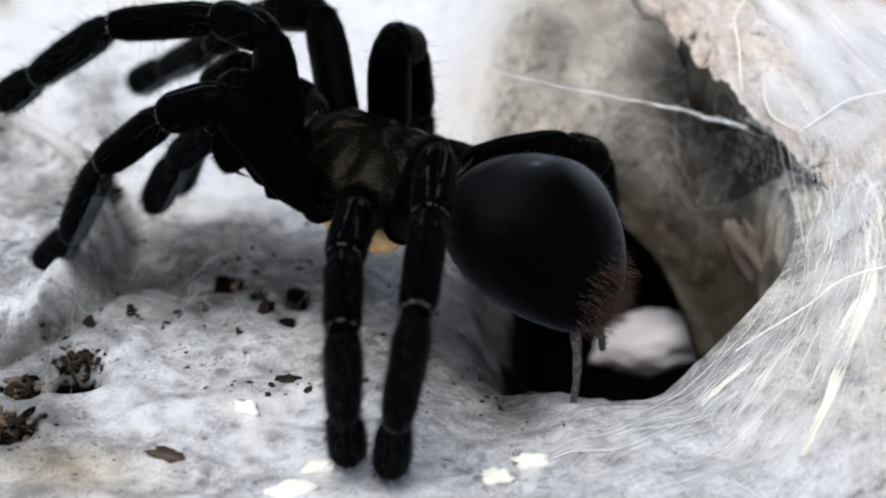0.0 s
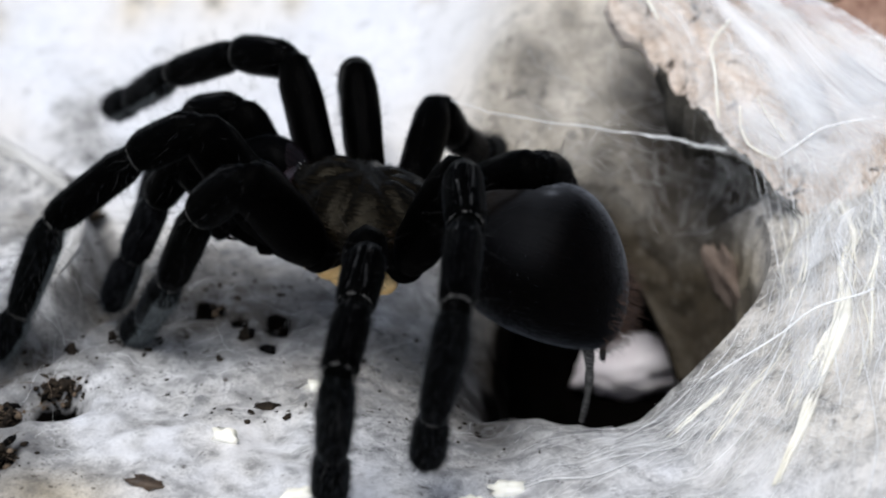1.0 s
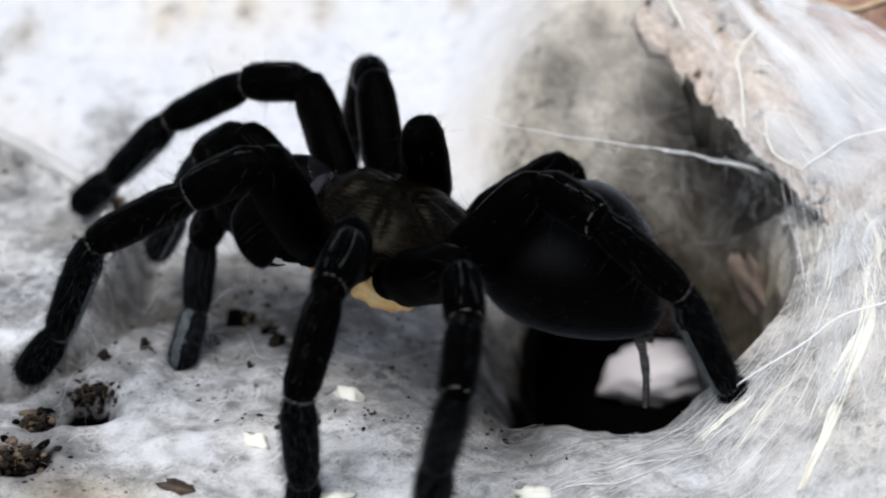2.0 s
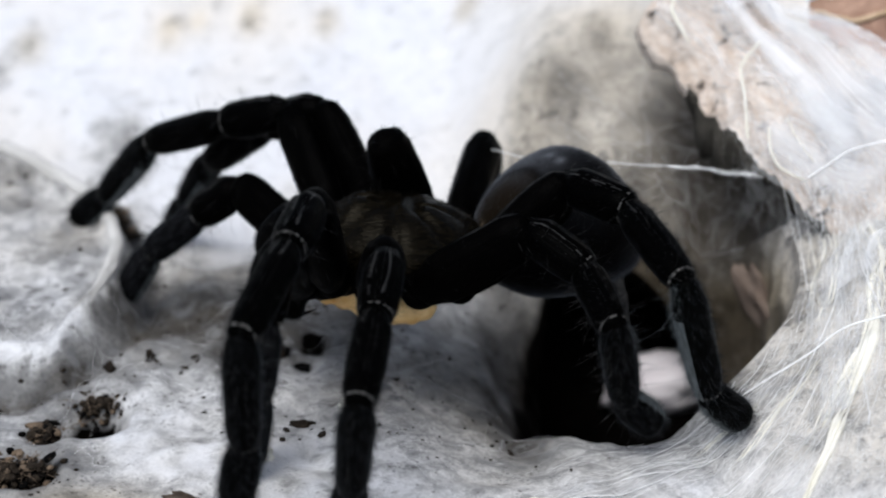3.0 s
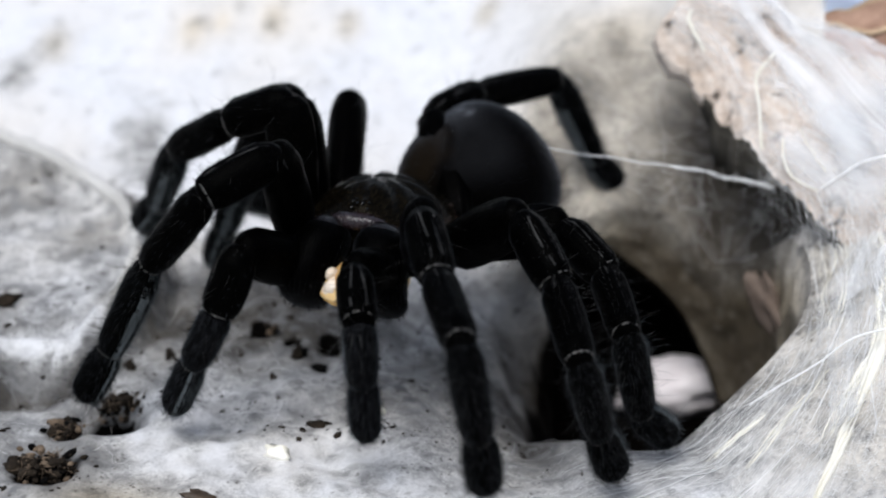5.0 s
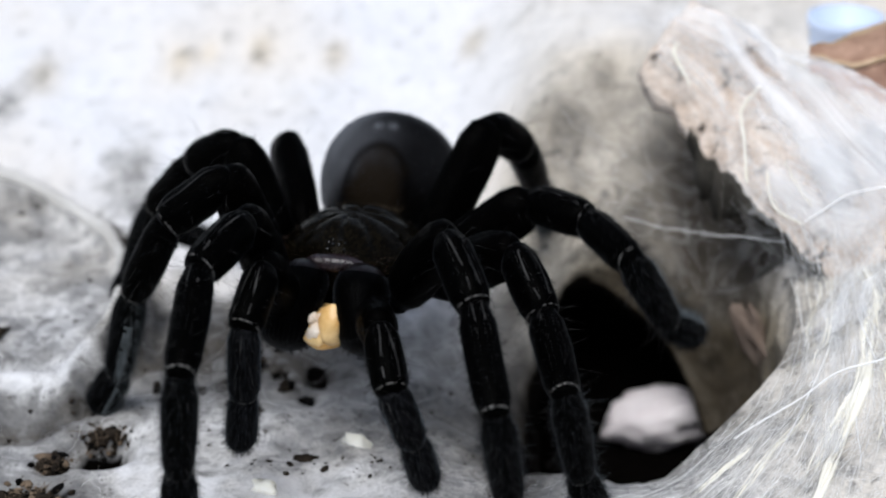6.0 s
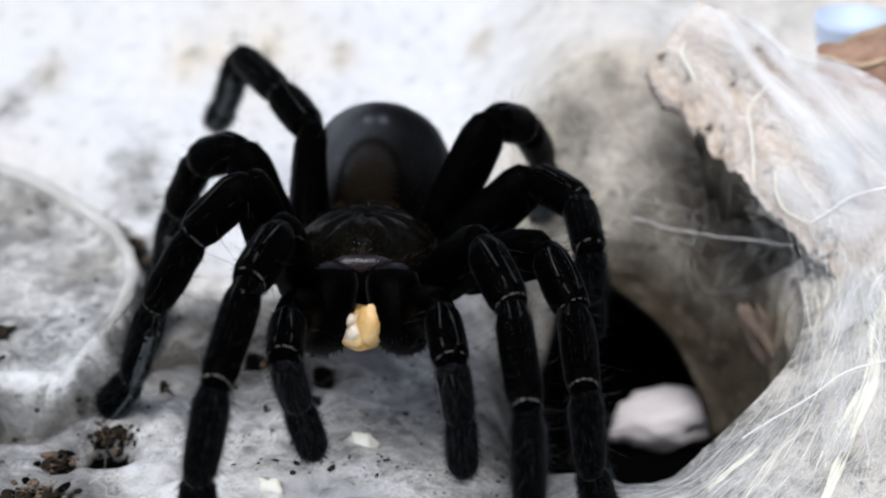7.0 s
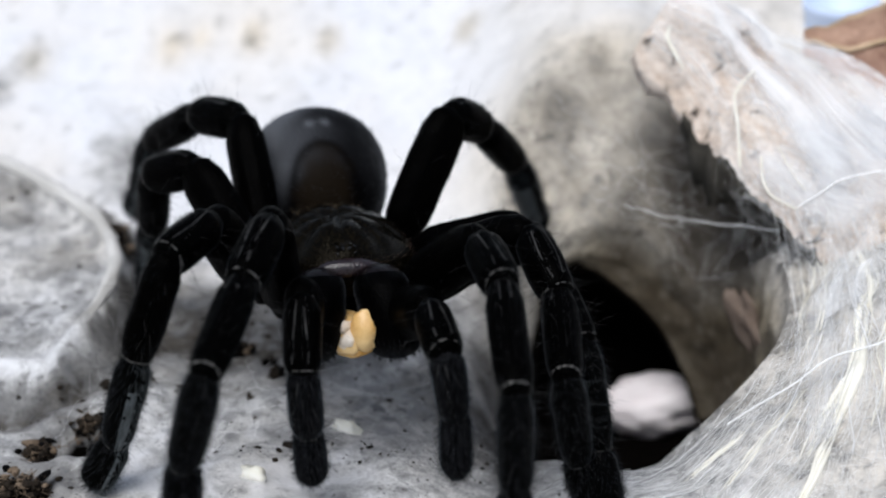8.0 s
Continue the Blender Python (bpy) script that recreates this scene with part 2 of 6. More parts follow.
BELLY = make_hide("velvet_abdomen", (0.0003, 0.00025, 0.00025), (0.0014, 0.0010, 0.0009), 0.27, (0.62, 0.66, 0.75), 0.5, 0.012)


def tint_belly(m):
    """Grey sheen painted on the upper front of the abdomen, pale marks, and a brown patch near its stalk."""
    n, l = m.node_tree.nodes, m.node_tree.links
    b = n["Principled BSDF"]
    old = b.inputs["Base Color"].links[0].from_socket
    sheen_and_marks, patch = n.new("ShaderNodeAttribute"), n.new("ShaderNodeAttribute")
    sheen_and_marks.attribute_name, patch.attribute_name = "sheen_and_marks", "patch"
    col = mix(n, l, sheen_and_marks.outputs["Fac"], old, mix(n, l, 0.85, old, (0.27, 0.285, 0.315)))
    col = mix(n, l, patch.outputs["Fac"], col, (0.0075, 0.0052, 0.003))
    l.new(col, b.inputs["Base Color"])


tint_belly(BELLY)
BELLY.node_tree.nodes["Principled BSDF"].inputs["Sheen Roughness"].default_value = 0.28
BROWN_FUR = make_hide("brown_fur", (0.014, 0.006, 0.003), (0.13, 0.058, 0.026), 0.03, (1, 0.8, 0.6), 0.6)
TAN_FUR = make_hide("tan_fur", (0.06, 0.042, 0.024), (0.32, 0.25, 0.17), 0.05, (1, 0.8, 0.6), 0.6, 0.2)
PALE_JOINT = make_hide("pale_joint", (0.03, 0.029, 0.028), (0.26, 0.25, 0.24), 0.05, (1, 1, 1), 0.6, 0.2)
SCOPULA = make_hide("grey_scopula", (0.04, 0.047, 0.05), (0.155, 0.175, 0.185), 0.1, (0.8, 0.9, 1), 0.6, 0.2)
SHINE = make_hide("bare_glossy_skin", (0.002, 0.0012, 0.0014), (0.008, 0.005, 0.006), 0.0, (1, 1, 1), 0.20, 0.07)
CLYPEUS = make_hide("purplish_bare_skin", (0.008, 0.0045, 0.0055), (0.034, 0.021, 0.024), 0.0, (1, 1, 1), 0.18, 0.45)
HAIR = make_hide("fine_hair", (0.0006, 0.0005, 0.0004), (0.0030, 0.0026, 0.0022), 0.0, (1, 1, 1), 0.5, 0.02)
OLIVE_HAIR = make_hide("olive_gold_hair", (0.005, 0.0037, 0.0018), (0.044, 0.038, 0.024), 0.0, (1, 1, 1), 0.4, 0.1)
SPINNERET = make_hide("grey_brown_spinneret", (0.03, 0.029, 0.028), (0.22, 0.21, 0.20), 0.02, (1, 1, 1), 0.4, 0.3)
STRIPE = make_hide("greyish_hair_line", (0.010, 0.0098, 0.0098), (0.075, 0.073, 0.071), 0.02, (1, 1, 1), 0.45, 0.12)
FRINGE = make_hide("ashen_fringe", (0.006, 0.0066, 0.0078), (0.040, 0.044, 0.052), 0.01, (0.8, 0.9, 1), 0.5, 0.1)
EYE = make_hide("eye_lens", (0.001, 0.001, 0.001), (0.002, 0.002, 0.002), 0.0, (1, 1, 1), 0.06, 0.45)
GRUB = make_plain("cream_grub", (0.55, 0.28, 0.06), (0.86, 0.62, 0.30), 220, 0.32, 0.3, 0.0004, 0.5)
GRUB_EDGE = make_plain("grub_amber_edge", (0.52, 0.27, 0.06), (0.82, 0.58, 0.26), 300, 0.25, 0.3, 0.0003, 0.6)
GRUB_FLESH = make_plain("grub_flesh", (0.62, 0.46, 0.30), (0.86, 0.80, 0.72), 300, 0.25, 0.4, 0.0004, 0.6)


# ---- mesh helpers ----
def mesh_of(name, verts, faces, mats, index=None, smooth=True):
    me = bpy.data.meshes.new(name)
    me.from_pydata([tuple(v) for v in verts], [], faces)
    for m in mats:
        me.materials.append(m)
    if index is not None:
        me.polygons.foreach_set("material_index", index)
    if smooth:
        me.polygons.foreach_set("use_smooth", [True] * len(me.polygons))
    me.update()
    return me


def part(name, data, parent, label=""):
    ob = new(name, data)
    ob.parent = parent
    if label:
        tagged(ob, label)
    return ob


class Shape:
    """Collects vertices and faces with a material index."""

    def __init__(self):
        self.v, self.f, self.m = [], [], []

    def rings(self, rings, mat=0, close=True):
        """Joins equal rings of points into a skin. mat: an index, or a function of ring and column."""
        base, n = len(self.v), len(rings[0])
        for r in rings:
            self.v.extend(r)
        for i in range(len(rings) - 1):
            for j in range(n if close else n - 1):
                k = (j + 1) % n
                a = base + i * n
                self.f.append((a + j, a + k, a + n + k, a + n + j))
                self.m.append(mat(i, j) if callable(mat) else mat)
        return base

    def cap(self, start, n, mat=0, flip=False):
        ids = list(range(start, start + n))
        self.f.append(tuple(reversed(ids)) if flip else tuple(ids))
        self.m.append(mat)

    def hair(self, p, d, length, width, mat):
        d = d.normalized()
        s = d.orthogonal().normalized()
        t = d.cross(s)
        base = len(self.v)
        bend = Vector((0, 0, 0)) + s * length * random.uniform(-0.15, 0.15)
        mid = p + d * length * 0.55 + bend
        for q, w in ((p, width), (mid, width * 0.7)):
            for a in (0, 2.094, 4.189):
                self.v.append(q + (s * math.cos(a) + t * math.sin(a)) * w)
        self.v.append(p + d * length + bend * 0.4)
        for j in range(3):
            k = (j + 1) % 3
            self.f.append((base + j, base + k, base + 3 + k, base + 3 + j))
            self.f.append((base + 3 + j, base + 3 + k, base + 6))
            self.m += [mat, mat]

    def tube(self, pts, radius, mat=0, n=4):
        rings = []
        for i, p in enumerate(pts):
            d = (pts[min(i + 1, len(pts) - 1)] - pts[max(i - 1, 0)])
            d = d.normalized() if d.length > 0 else Vector((1, 0, 0))
            s = d.cross(Vector((0.3, 0.2, 0.93))).normalized()
            t = d.cross(s)
            r = radius(i / (len(pts) - 1)) if callable(radius) else radius
            rings.append([p + (s * math.cos(a) + t * math.sin(a)) * r for a in np.arange(n) * 2 * math.pi / n])
        self.rings(rings, mat)

    def data(self, name, mats, smooth=True):
        return mesh_of(name, self.v, self.f, mats, self.m, smooth)


def smooth_step(a, b, x):
    t = min(max((x - a) / (b - a), 0.0), 1.0)
    return t * t * (3 - 2 * t)


def lump(name, mats, size, seed, rough=0.25, n=14, flat=0.0):
    """A rounded uneven lump with its base near z = 0."""
    sh = Shape()
    rings = []
    for i in range(n // 2 + 1):
        th = math.pi * i / (n // 2)
        row = []
        for j in range(n):
            ph = 2 * math.pi * j / n
            d = Vector((math.sin(th) * math.cos(ph), math.sin(th) * math.sin(ph), math.cos(th)))
            k = 1 + rough * (noise.noise(d * 1.3 + Vector((seed, 0, 0))) + 0.6 * noise.noise(d * 3.1 + Vector((0, seed, 0))))
            row.append(Vector((d.x * size[0], d.y * size[1], d.z * size[2])) * k)
        rings.append(row)
    sh.rings(rings)
    return sh.data(name, mats)


# ---- ground ----
HOLE = (2.6, 0.3, 1.85, 2.56, 2.72, 2.6)   # burrow mouth in cm: middle, reach to the left, right, front and back
DISH = (-8.5, 1.2, 3.80)               # webbed-over round rim in cm


def hole_reach(x, y):
    """Distance from the burrow's middle, 1 on its rim; the front corner beside the curtain is squarer."""
    dx, dy = x - HOLE[0], y - HOLE[1]
    k = 2.6 if dx > 0 and dy < 0 else 2.0
    return ((abs(dx) / (HOLE[3] if dx > 0 else HOLE[2])) ** k + (abs(dy) / (HOLE[5] if dy > 0 else HOLE[4])) ** k) ** (1 / k)


def hole_rim(a):
    c, s = math.cos(a), math.sin(a)
    x, y = HOLE[0] + c * (HOLE[3] if c > 0 else HOLE[2]), HOLE[1] + s * (HOLE[5] if s > 0 else HOLE[4])
    e = hole_reach(x, y)
    return HOLE[0] + (x - HOLE[0]) / e, HOLE[1] + (y - HOLE[1]) / e


def dish_gap(x, y):
    """Distance outwards from the webbed-over rim, which a straight edge cuts short in front."""
    return max(math.hypot(x - DISH[0], y - DISH[1]) - DISH[2], -(y + 0.98) + 0.22 * noise.noise(Vector((x * 0.9, 2.0, 6.0))))


def height(x, y):
    """Height of the silk sheet in cm at a place in cm."""
    left = 0.35 * max(0.0, y - 3.5)
    left = left if left < 2.5 else 2.5 + 1.6 * (1 - math.exp(-0.156 * (left - 2.5)))
    begin = 1.9 + 0.9 * smooth_step(3.0, 4.6, x)
    wall = 3.4 * (1 - math.exp(-max(0.0, y - begin) / 2.3))
    wall += 0.30 * noise.noise(Vector((x * 0.45, y * 0.45, 3.0))) * smooth_step(1.5, 3.5, y)
    z = left + (max(wall, left) - left) * smooth_step(0.0, 2.2, x)
    start = 3.0 + 0.30 * min(max(-(y + 2.0), 0.0), 4.0)
    rise = 0.62 * max(0.0, x - start) * (1.0 - smooth_step(0.8, 3.0, y) * (1 - smooth_step(9.0, 13.0, x)))
    rise = rise if rise < 3.2 else 3.2 + 1.2 * (1 - math.exp((3.2 - rise) / 1.2))
    z = max(z, rise) + 0.08 * min(z, rise)
    d = dish_gap(x, y)
    z += 0.55 * (1 - smooth_step(-0.02, 0.40, d)) * (0.4 + 0.6 * smooth_step(-1.4, 1.0, y))
    z += 0.27 * math.exp(-((d + 0.10) / 0.14) ** 2) * smooth_step(-1.6, -0.4, y)
    z -= 0.18 * math.exp(-((d - 0.36) / 0.18) ** 2)
    z += 0.12 * noise.noise(Vector((x * 0.7, y * 0.7, 0.0))) + 0.055 * noise.noise(Vector((x * 1.9, y * 1.9, 5.0)))
    z += 0.024 * noise.noise(Vector((x * 5.0, y * 5.0, 9.0))) + 0.016 * noise.noise(Vector((x * 11.0, y * 11.0, 2.0)))
    fold = (1 - smooth_step(2.6, 4.4, y)) * smooth_step(-0.1, 0.5, d)
    if fold > 0:
        warp = noise.noise(Vector((x * 0.6, y * 0.6, 17.0)))
        z += fold * (0.16 * (0.22 - abs(noise.noise(Vector((x * 0.75 + warp, y * 0.95, 4.0))))) + 0.055 * (0.2 - abs(noise.noise(Vector((x * 1.8, y * 2.2 + warp, 11.0))))))
    for px, py, pr, pd in PITS:
        q = ((x - px) ** 2 + (y - py) ** 2) / pr ** 2
        if q < 6:
            z -= pd * math.exp(-q * q)
    e = hole_reach(x, y)
    z -= (0.50 + 0.50 * smooth_step(2.0, 1.0, x) - 0.36 * smooth_step(2.4, 4.2, x)) * math.exp(-max(0.0, e - 1.0) / (0.32 + 0.20 * smooth_step(2.0, 1.0, x)))
    far = smooth_step(26.0, 58.0, math.hypot(x, y))
    return z * (1 - far) - 5.9 * far


def dirt_and_shade(x, y):
    """How dark the silk is, 0 to 1: soil rubbed in, and shade painted round the burrow."""
    n1 = noise.noise(Vector((x * 0.5, y * 0.5, 21.0)))
    n2 = noise.noise(Vector((x * 1.3, y * 1.3, 8.0)))
    # broad darker patch of ground round (-3.2, 0.7)
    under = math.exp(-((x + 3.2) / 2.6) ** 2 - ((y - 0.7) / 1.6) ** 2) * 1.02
    corner = smooth_step(-3.4, -5.0, x) * smooth_step(0.2, -0.8, y) * 0.50
    # soiled wall behind the burrow; its darkening beside the bark is painted shade
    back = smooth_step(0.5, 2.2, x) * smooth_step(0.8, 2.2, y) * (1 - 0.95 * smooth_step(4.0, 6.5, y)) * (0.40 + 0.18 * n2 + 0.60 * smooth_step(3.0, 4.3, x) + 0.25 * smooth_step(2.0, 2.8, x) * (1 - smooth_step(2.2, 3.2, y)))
    slope = smooth_step(3.0, 4.4, x) * (1 - smooth_step(0.0, 1.5, y))
    front = ((0.29 - 0.07 * smooth_step(-0.5, -2.0, x)) * smooth_step(3.6, 1.5, y) + 0.1 * smooth_step(-0.5, 1.0, x) * smooth_step(3.6, 1.5, y)) * (1 - 0.45 * slope) * (1 - 0.45 * smooth_step(-2.0, -3.4, y))
    white = smooth_step(3.6, 5.4, y) * smooth_step(1.6, 0.2, x)
    n3 = noise.noise(Vector((x * 3.4, y * 3.4, 14.0)))
    calm = (1 - 0.65 * smooth_step(-0.5, 1.5, x) * smooth_step(1.0, 2.4, y)) * (1 - 0.5 * smooth_step(-2.0, 0.5, x) * smooth_step(-1.8, -3.0, y))
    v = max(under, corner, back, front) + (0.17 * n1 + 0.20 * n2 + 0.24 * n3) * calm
    # two darker patches: before the dish's front edge and to its right
    web = 1.15 * math.exp(-((x + 5.8) / 1.1) ** 2 - ((y + 1.60) / 0.55) ** 2) + 0.5 * math.exp(-((x + 4.3) / 0.8) ** 2 - ((y + 0.6) / 0.8) ** 2)
    v = max(v * (1 - 0.88 * white) + 0.08 - 0.16 * white, web + 0.25 * n3)
    e = hole_reach(x, y)
    if e < 2.0:
        # painted shade: silk darkens towards the burrow's left and front rim
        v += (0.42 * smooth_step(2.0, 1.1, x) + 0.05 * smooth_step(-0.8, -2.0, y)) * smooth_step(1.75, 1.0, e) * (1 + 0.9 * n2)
    for bx, by, br, bv in BLOTS:
        q = ((x - bx) ** 2 + ((y - by) * (0.6 if by > 5 else 1.0)) ** 2) / br ** 2
        if q < 5:
            v += bv * math.exp(-q * (1 + 0.6 * n3))
    d = dish_gap(x, y)
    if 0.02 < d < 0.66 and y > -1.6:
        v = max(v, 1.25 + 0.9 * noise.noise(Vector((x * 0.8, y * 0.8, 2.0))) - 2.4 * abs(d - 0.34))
    if d < 0.02:
        v = 0.40 + 0.15 * n1 + 0.20 * n2 + 0.2 * n3 if d < -0.20 else 0.32 + 0.3 * n3
        v *= 1 - 0.6 * smooth_step(-0.3, -0.8, y)
    return min(max(v, smooth_step(15.0, 24.0, math.hypot(x, y) + 2.0 * n1), 0.0), 1.0)


# blots of soil in the silk in cm: middle, size, strength; the last is one broad darker patch
BLOTS = [(-4.75, 8.5, 0.26, 0.22), (-3.29, 8.9, 0.28, 0.26), (-1.93, 8.7, 0.24, 0.22), (0.6, 8.8, 0.26, 0.3), (-4.25, 8.8, 0.2, 0.15), (-7.8, 7.4, 0.3, 0.5), (-7.2, 8.2, 0.35, 0.25),
         (-5.36, 5.7, 0.5, 0.42), (-5.0, 4.9, 0.35, 0.35), (-6.18, 0.62, 0.28, 0.85), (3.05, 2.75, 0.42, 0.42), (3.2, 3.3, 0.3, 0.25), (5.0, 3.0, 0.7, 0.30), (2.0, 4.6, 0.5, 0.22), (2.7, 5.4, 0.35, 0.2),
         (-2.86, 0.12, 0.34, 0.5), (-2.35, 0.10, 0.26, 0.5), (-1.80, -0.18, 0.34, 0.5), (-2.1, -0.6, 0.3, 0.35), (-3.6, 0.5, 0.4, 0.3), (-3.2, -0.4, 0.3, 0.25), (-1.2, 0.6, 0.4, 0.25), (-1.4, -1.5, 0.95, 0.15)]
PITS = [(-4.72, -2.24, 0.46, 0.75), (-5.22, -2.75, 0.22, 0.2), (-2.84, 0.16, 0.17, 0.25), (-2.35, -0.12, 0.13, 0.2),
        (-1.80, -0.2, 0.2, 0.25), (-6.1, -1.4, 0.6, 0.35), (-3.9, 0.8, 0.5, 0.2), (-1.9, -0.75, 0.16, 0.12), (-5.35, -3.68, 0.40, 0.4)]
TEARS = [(-2.86, 0.24, 0.15, 0.19), (-2.35, -0.08, 0.12, 0.12), (-1.81, -0.06, 0.18, 0.17), (-5.35, -3.65, 0.46, 0.34), (-4.72, -2.05, 0.30, 0.22)]


def torn(x, y):
    """1 where the silk is torn and bare soil shows."""
    n1 = noise.noise(Vector((x * 6.0, y * 6.0, 17.0)))
    return max(smooth_step(1.35, 0.65, math.hypot((x - tx) / ra, (y - ty) / rb) + 0.3 * n1) for tx, ty, ra, rb in TEARS)


def stain(x, y):
    """How much the silk is yellowed by soil: behind and beside the burrow."""
    n1 = noise.noise(Vector((x * 0.4, y * 0.4, 31.0)))
    far = sum(0.5 * math.exp(-((x - bx) ** 2 + ((y - by) * 0.6) ** 2) / br ** 2) for bx, by, br, bv in BLOTS if by > 8.0) if y > 7.0 else 0.0
    return min(1.0, max(0.0, far + smooth_step(-0.5, 2.0, x) * smooth_step(0.8, 2.0, y) * (1.1 + 0.5 * n1) * 0.42 * (1 - 0.4 * smooth_step(5.0, 7.5, y)) + 0.18 * smooth_step(4.2, 5.5, x) + 0.9 * math.exp(-((x + 4.3) / 0.9) ** 2 - ((y + 4.7) / 0.6) ** 2)))


def build_sheet():
    xs = np.concatenate([np.linspace(-60, -9.6, 44), np.arange(-9.5, 8.6, 0.085), np.linspace(8.7, 60, 44)])
    ys = np.concatenate([np.linspace(-60, -6.1, 44), np.arange(-6, 8.0, 0.085), np.arange(8.05, 14, 0.16), np.linspace(14.2, 60, 36)])
    ids, v, f = {}, [], []
    for j, y in enumerate(ys):
        for i, x in enumerate(xs):
            e = hole_reach(x, y)
            if e < 0.962 or math.hypot(x, y) > 61:
                continue
            px, py = x, y
            if e < 1.022:
                px, py = HOLE[0] + (x - HOLE[0]) / e, HOLE[1] + (y - HOLE[1]) / e
            ids[i, j] = len(v)
            v.append((px * CM, py * CM, height(px, py) * CM))
    for j in range(len(ys) - 1):
        for i in range(len(xs) - 1):
            q = [ids.get(k) for k in ((i, j), (i + 1, j), (i + 1, j + 1), (i, j + 1))]
            if None not in q:
                f.append(tuple(q))
    me = mesh_of("ground", v, f, [SILK])
    soil = me.attributes.new("dirt_and_shade", "FLOAT", "POINT")
    soil.data.foreach_set("value", [dirt_and_shade(p[0] / CM, p[1] / CM) for p in v])
    tone = me.attributes.new("stain", "FLOAT", "POINT")
    tone.data.foreach_set("value", [stain(p[0] / CM, p[1] / CM) for p in v])
    hole = me.attributes.new("bare", "FLOAT", "POINT")
    hole.data.foreach_set("value", [torn(p[0] / CM, p[1] / CM) if -0.065 < p[0] < -0.010 and -0.045 < p[1] < 0.010 else 0.0 for p in v])
    ob = new("ground", me)
    return tagged(ob, "greyish white sheet of dirty spider silk over soil", "ground", kind="structure")


def build_base():
    sh = Shape()
    sh.rings([[Vector((x, y, -0.06)) for x in (-30, 30)] for y in (-30, 30)], close=False)
    ob = new("backdrop", sh.data("backdrop", [GROUND]))
    tagged(ob, "plain brown ground far around the web", "ground", kind="structure")


def arch(x):
    """Height of the tunnel's mouth in the wall of the hollow, in cm."""
    u = min(0.999, (x - 2.1) / 2.25 if x > 2.1 else (2.1 - x) / 0.55)
    return 0.05 - 2.9 * (1 - (1 - u ** 1.75) ** 0.571)


FLOOR = -3.15     # bottom of the hollow in cm


def build_burrow():
    """Silk-lined hollow with shade painted down its walls; in its back wall a tunnel opens into bare dark soil."""
    sh, n, wall, lip, cave = Shape(), 200, 30, 5, 8
    cols = []
    for j in range(n):
        a = 2 * math.pi * j / n
        c, s = math.cos(a), math.sin(a)
        rx, ry = hole_rim(a)
        top = height(rx, ry)
        left = smooth_step(-0.15, -0.75, c)
        out = Vector((rx - HOLE[0], ry - HOLE[1], 0)).normalized()

        def side(d):
            p = Vector((rx, ry, top - d)) - out * d * (0.06 + 0.50 * left)
            f = smooth_step(0.0, 0.5, d)
            p += out * f * (0.16 * noise.noise(p * 0.8) + 0.09 * noise.noise(p * 2.1) + 0.03 * noise.noise(p * 6.0))
            return p

        open_back = smooth_step(-0.45, 0.05, s)
        deep = 0.0
        while deep < 2.4:
            p = side(deep)
            if open_back > 0.5 and p.z < arch(p.x):
                break
            deep += 0.02
        col = []
        for i in range(wall):
            d = deep * i / (wall - 1)
            p = side(d) if i else Vector((rx, ry, top - 0.006))
            # painted shade: the wall turns to the soil's black with depth
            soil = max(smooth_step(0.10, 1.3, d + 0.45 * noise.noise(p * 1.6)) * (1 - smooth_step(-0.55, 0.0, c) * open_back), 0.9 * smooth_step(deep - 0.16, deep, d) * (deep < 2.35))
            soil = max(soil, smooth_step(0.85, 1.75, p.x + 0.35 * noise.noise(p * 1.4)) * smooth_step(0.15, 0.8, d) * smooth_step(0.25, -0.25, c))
            # the silk colour is also darkened with depth, as painted shade
            v = min(0.98, dirt_and_shade(rx, ry) + 0.36 * smooth_step(0.1, 1.3, d) + 0.16 * noise.noise(p * 1.3))
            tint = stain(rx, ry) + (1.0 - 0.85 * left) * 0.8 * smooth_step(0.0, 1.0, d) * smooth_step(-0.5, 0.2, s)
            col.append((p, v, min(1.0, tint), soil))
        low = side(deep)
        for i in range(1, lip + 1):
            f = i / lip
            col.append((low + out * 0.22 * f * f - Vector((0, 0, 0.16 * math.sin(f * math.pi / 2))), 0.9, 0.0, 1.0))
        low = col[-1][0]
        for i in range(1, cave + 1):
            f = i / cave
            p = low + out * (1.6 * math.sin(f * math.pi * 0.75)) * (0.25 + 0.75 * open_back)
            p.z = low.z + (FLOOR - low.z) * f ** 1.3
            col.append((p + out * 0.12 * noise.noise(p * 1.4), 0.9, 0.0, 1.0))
        cols.append(col)
    rows = len(cols[0])
    start = sh.rings([[cols[j][i][0] * CM for j in range(n)] for i in range(rows)])
    flat = [cols[j][i] for i in range(rows) for j in range(n)]
    mid = len(sh.v)
    sh.v.append(Vector((HOLE[0], HOLE[1] + 0.6, FLOOR)) * CM)
    flat.append((None, 0.9, 0.0, 1.0))
    last = start + (rows - 1) * n
    for j in range(n):
        sh.f.append((last + j, last + (j + 1) % n, mid))
        sh.m.append(0)
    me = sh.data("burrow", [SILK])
    for k, name in ((1, "dirt_and_shade"), (2, "stain"), (3, "bare")):
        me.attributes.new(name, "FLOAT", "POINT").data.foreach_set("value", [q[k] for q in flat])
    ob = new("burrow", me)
    tagged(ob, "soil burrow lined with dirty silk, shade painted into its depth", "burrow", kind="structure")


# ---- things of the place ----
def top_of(x, y):
    return Vector((x, y, height(x, y))) * CM


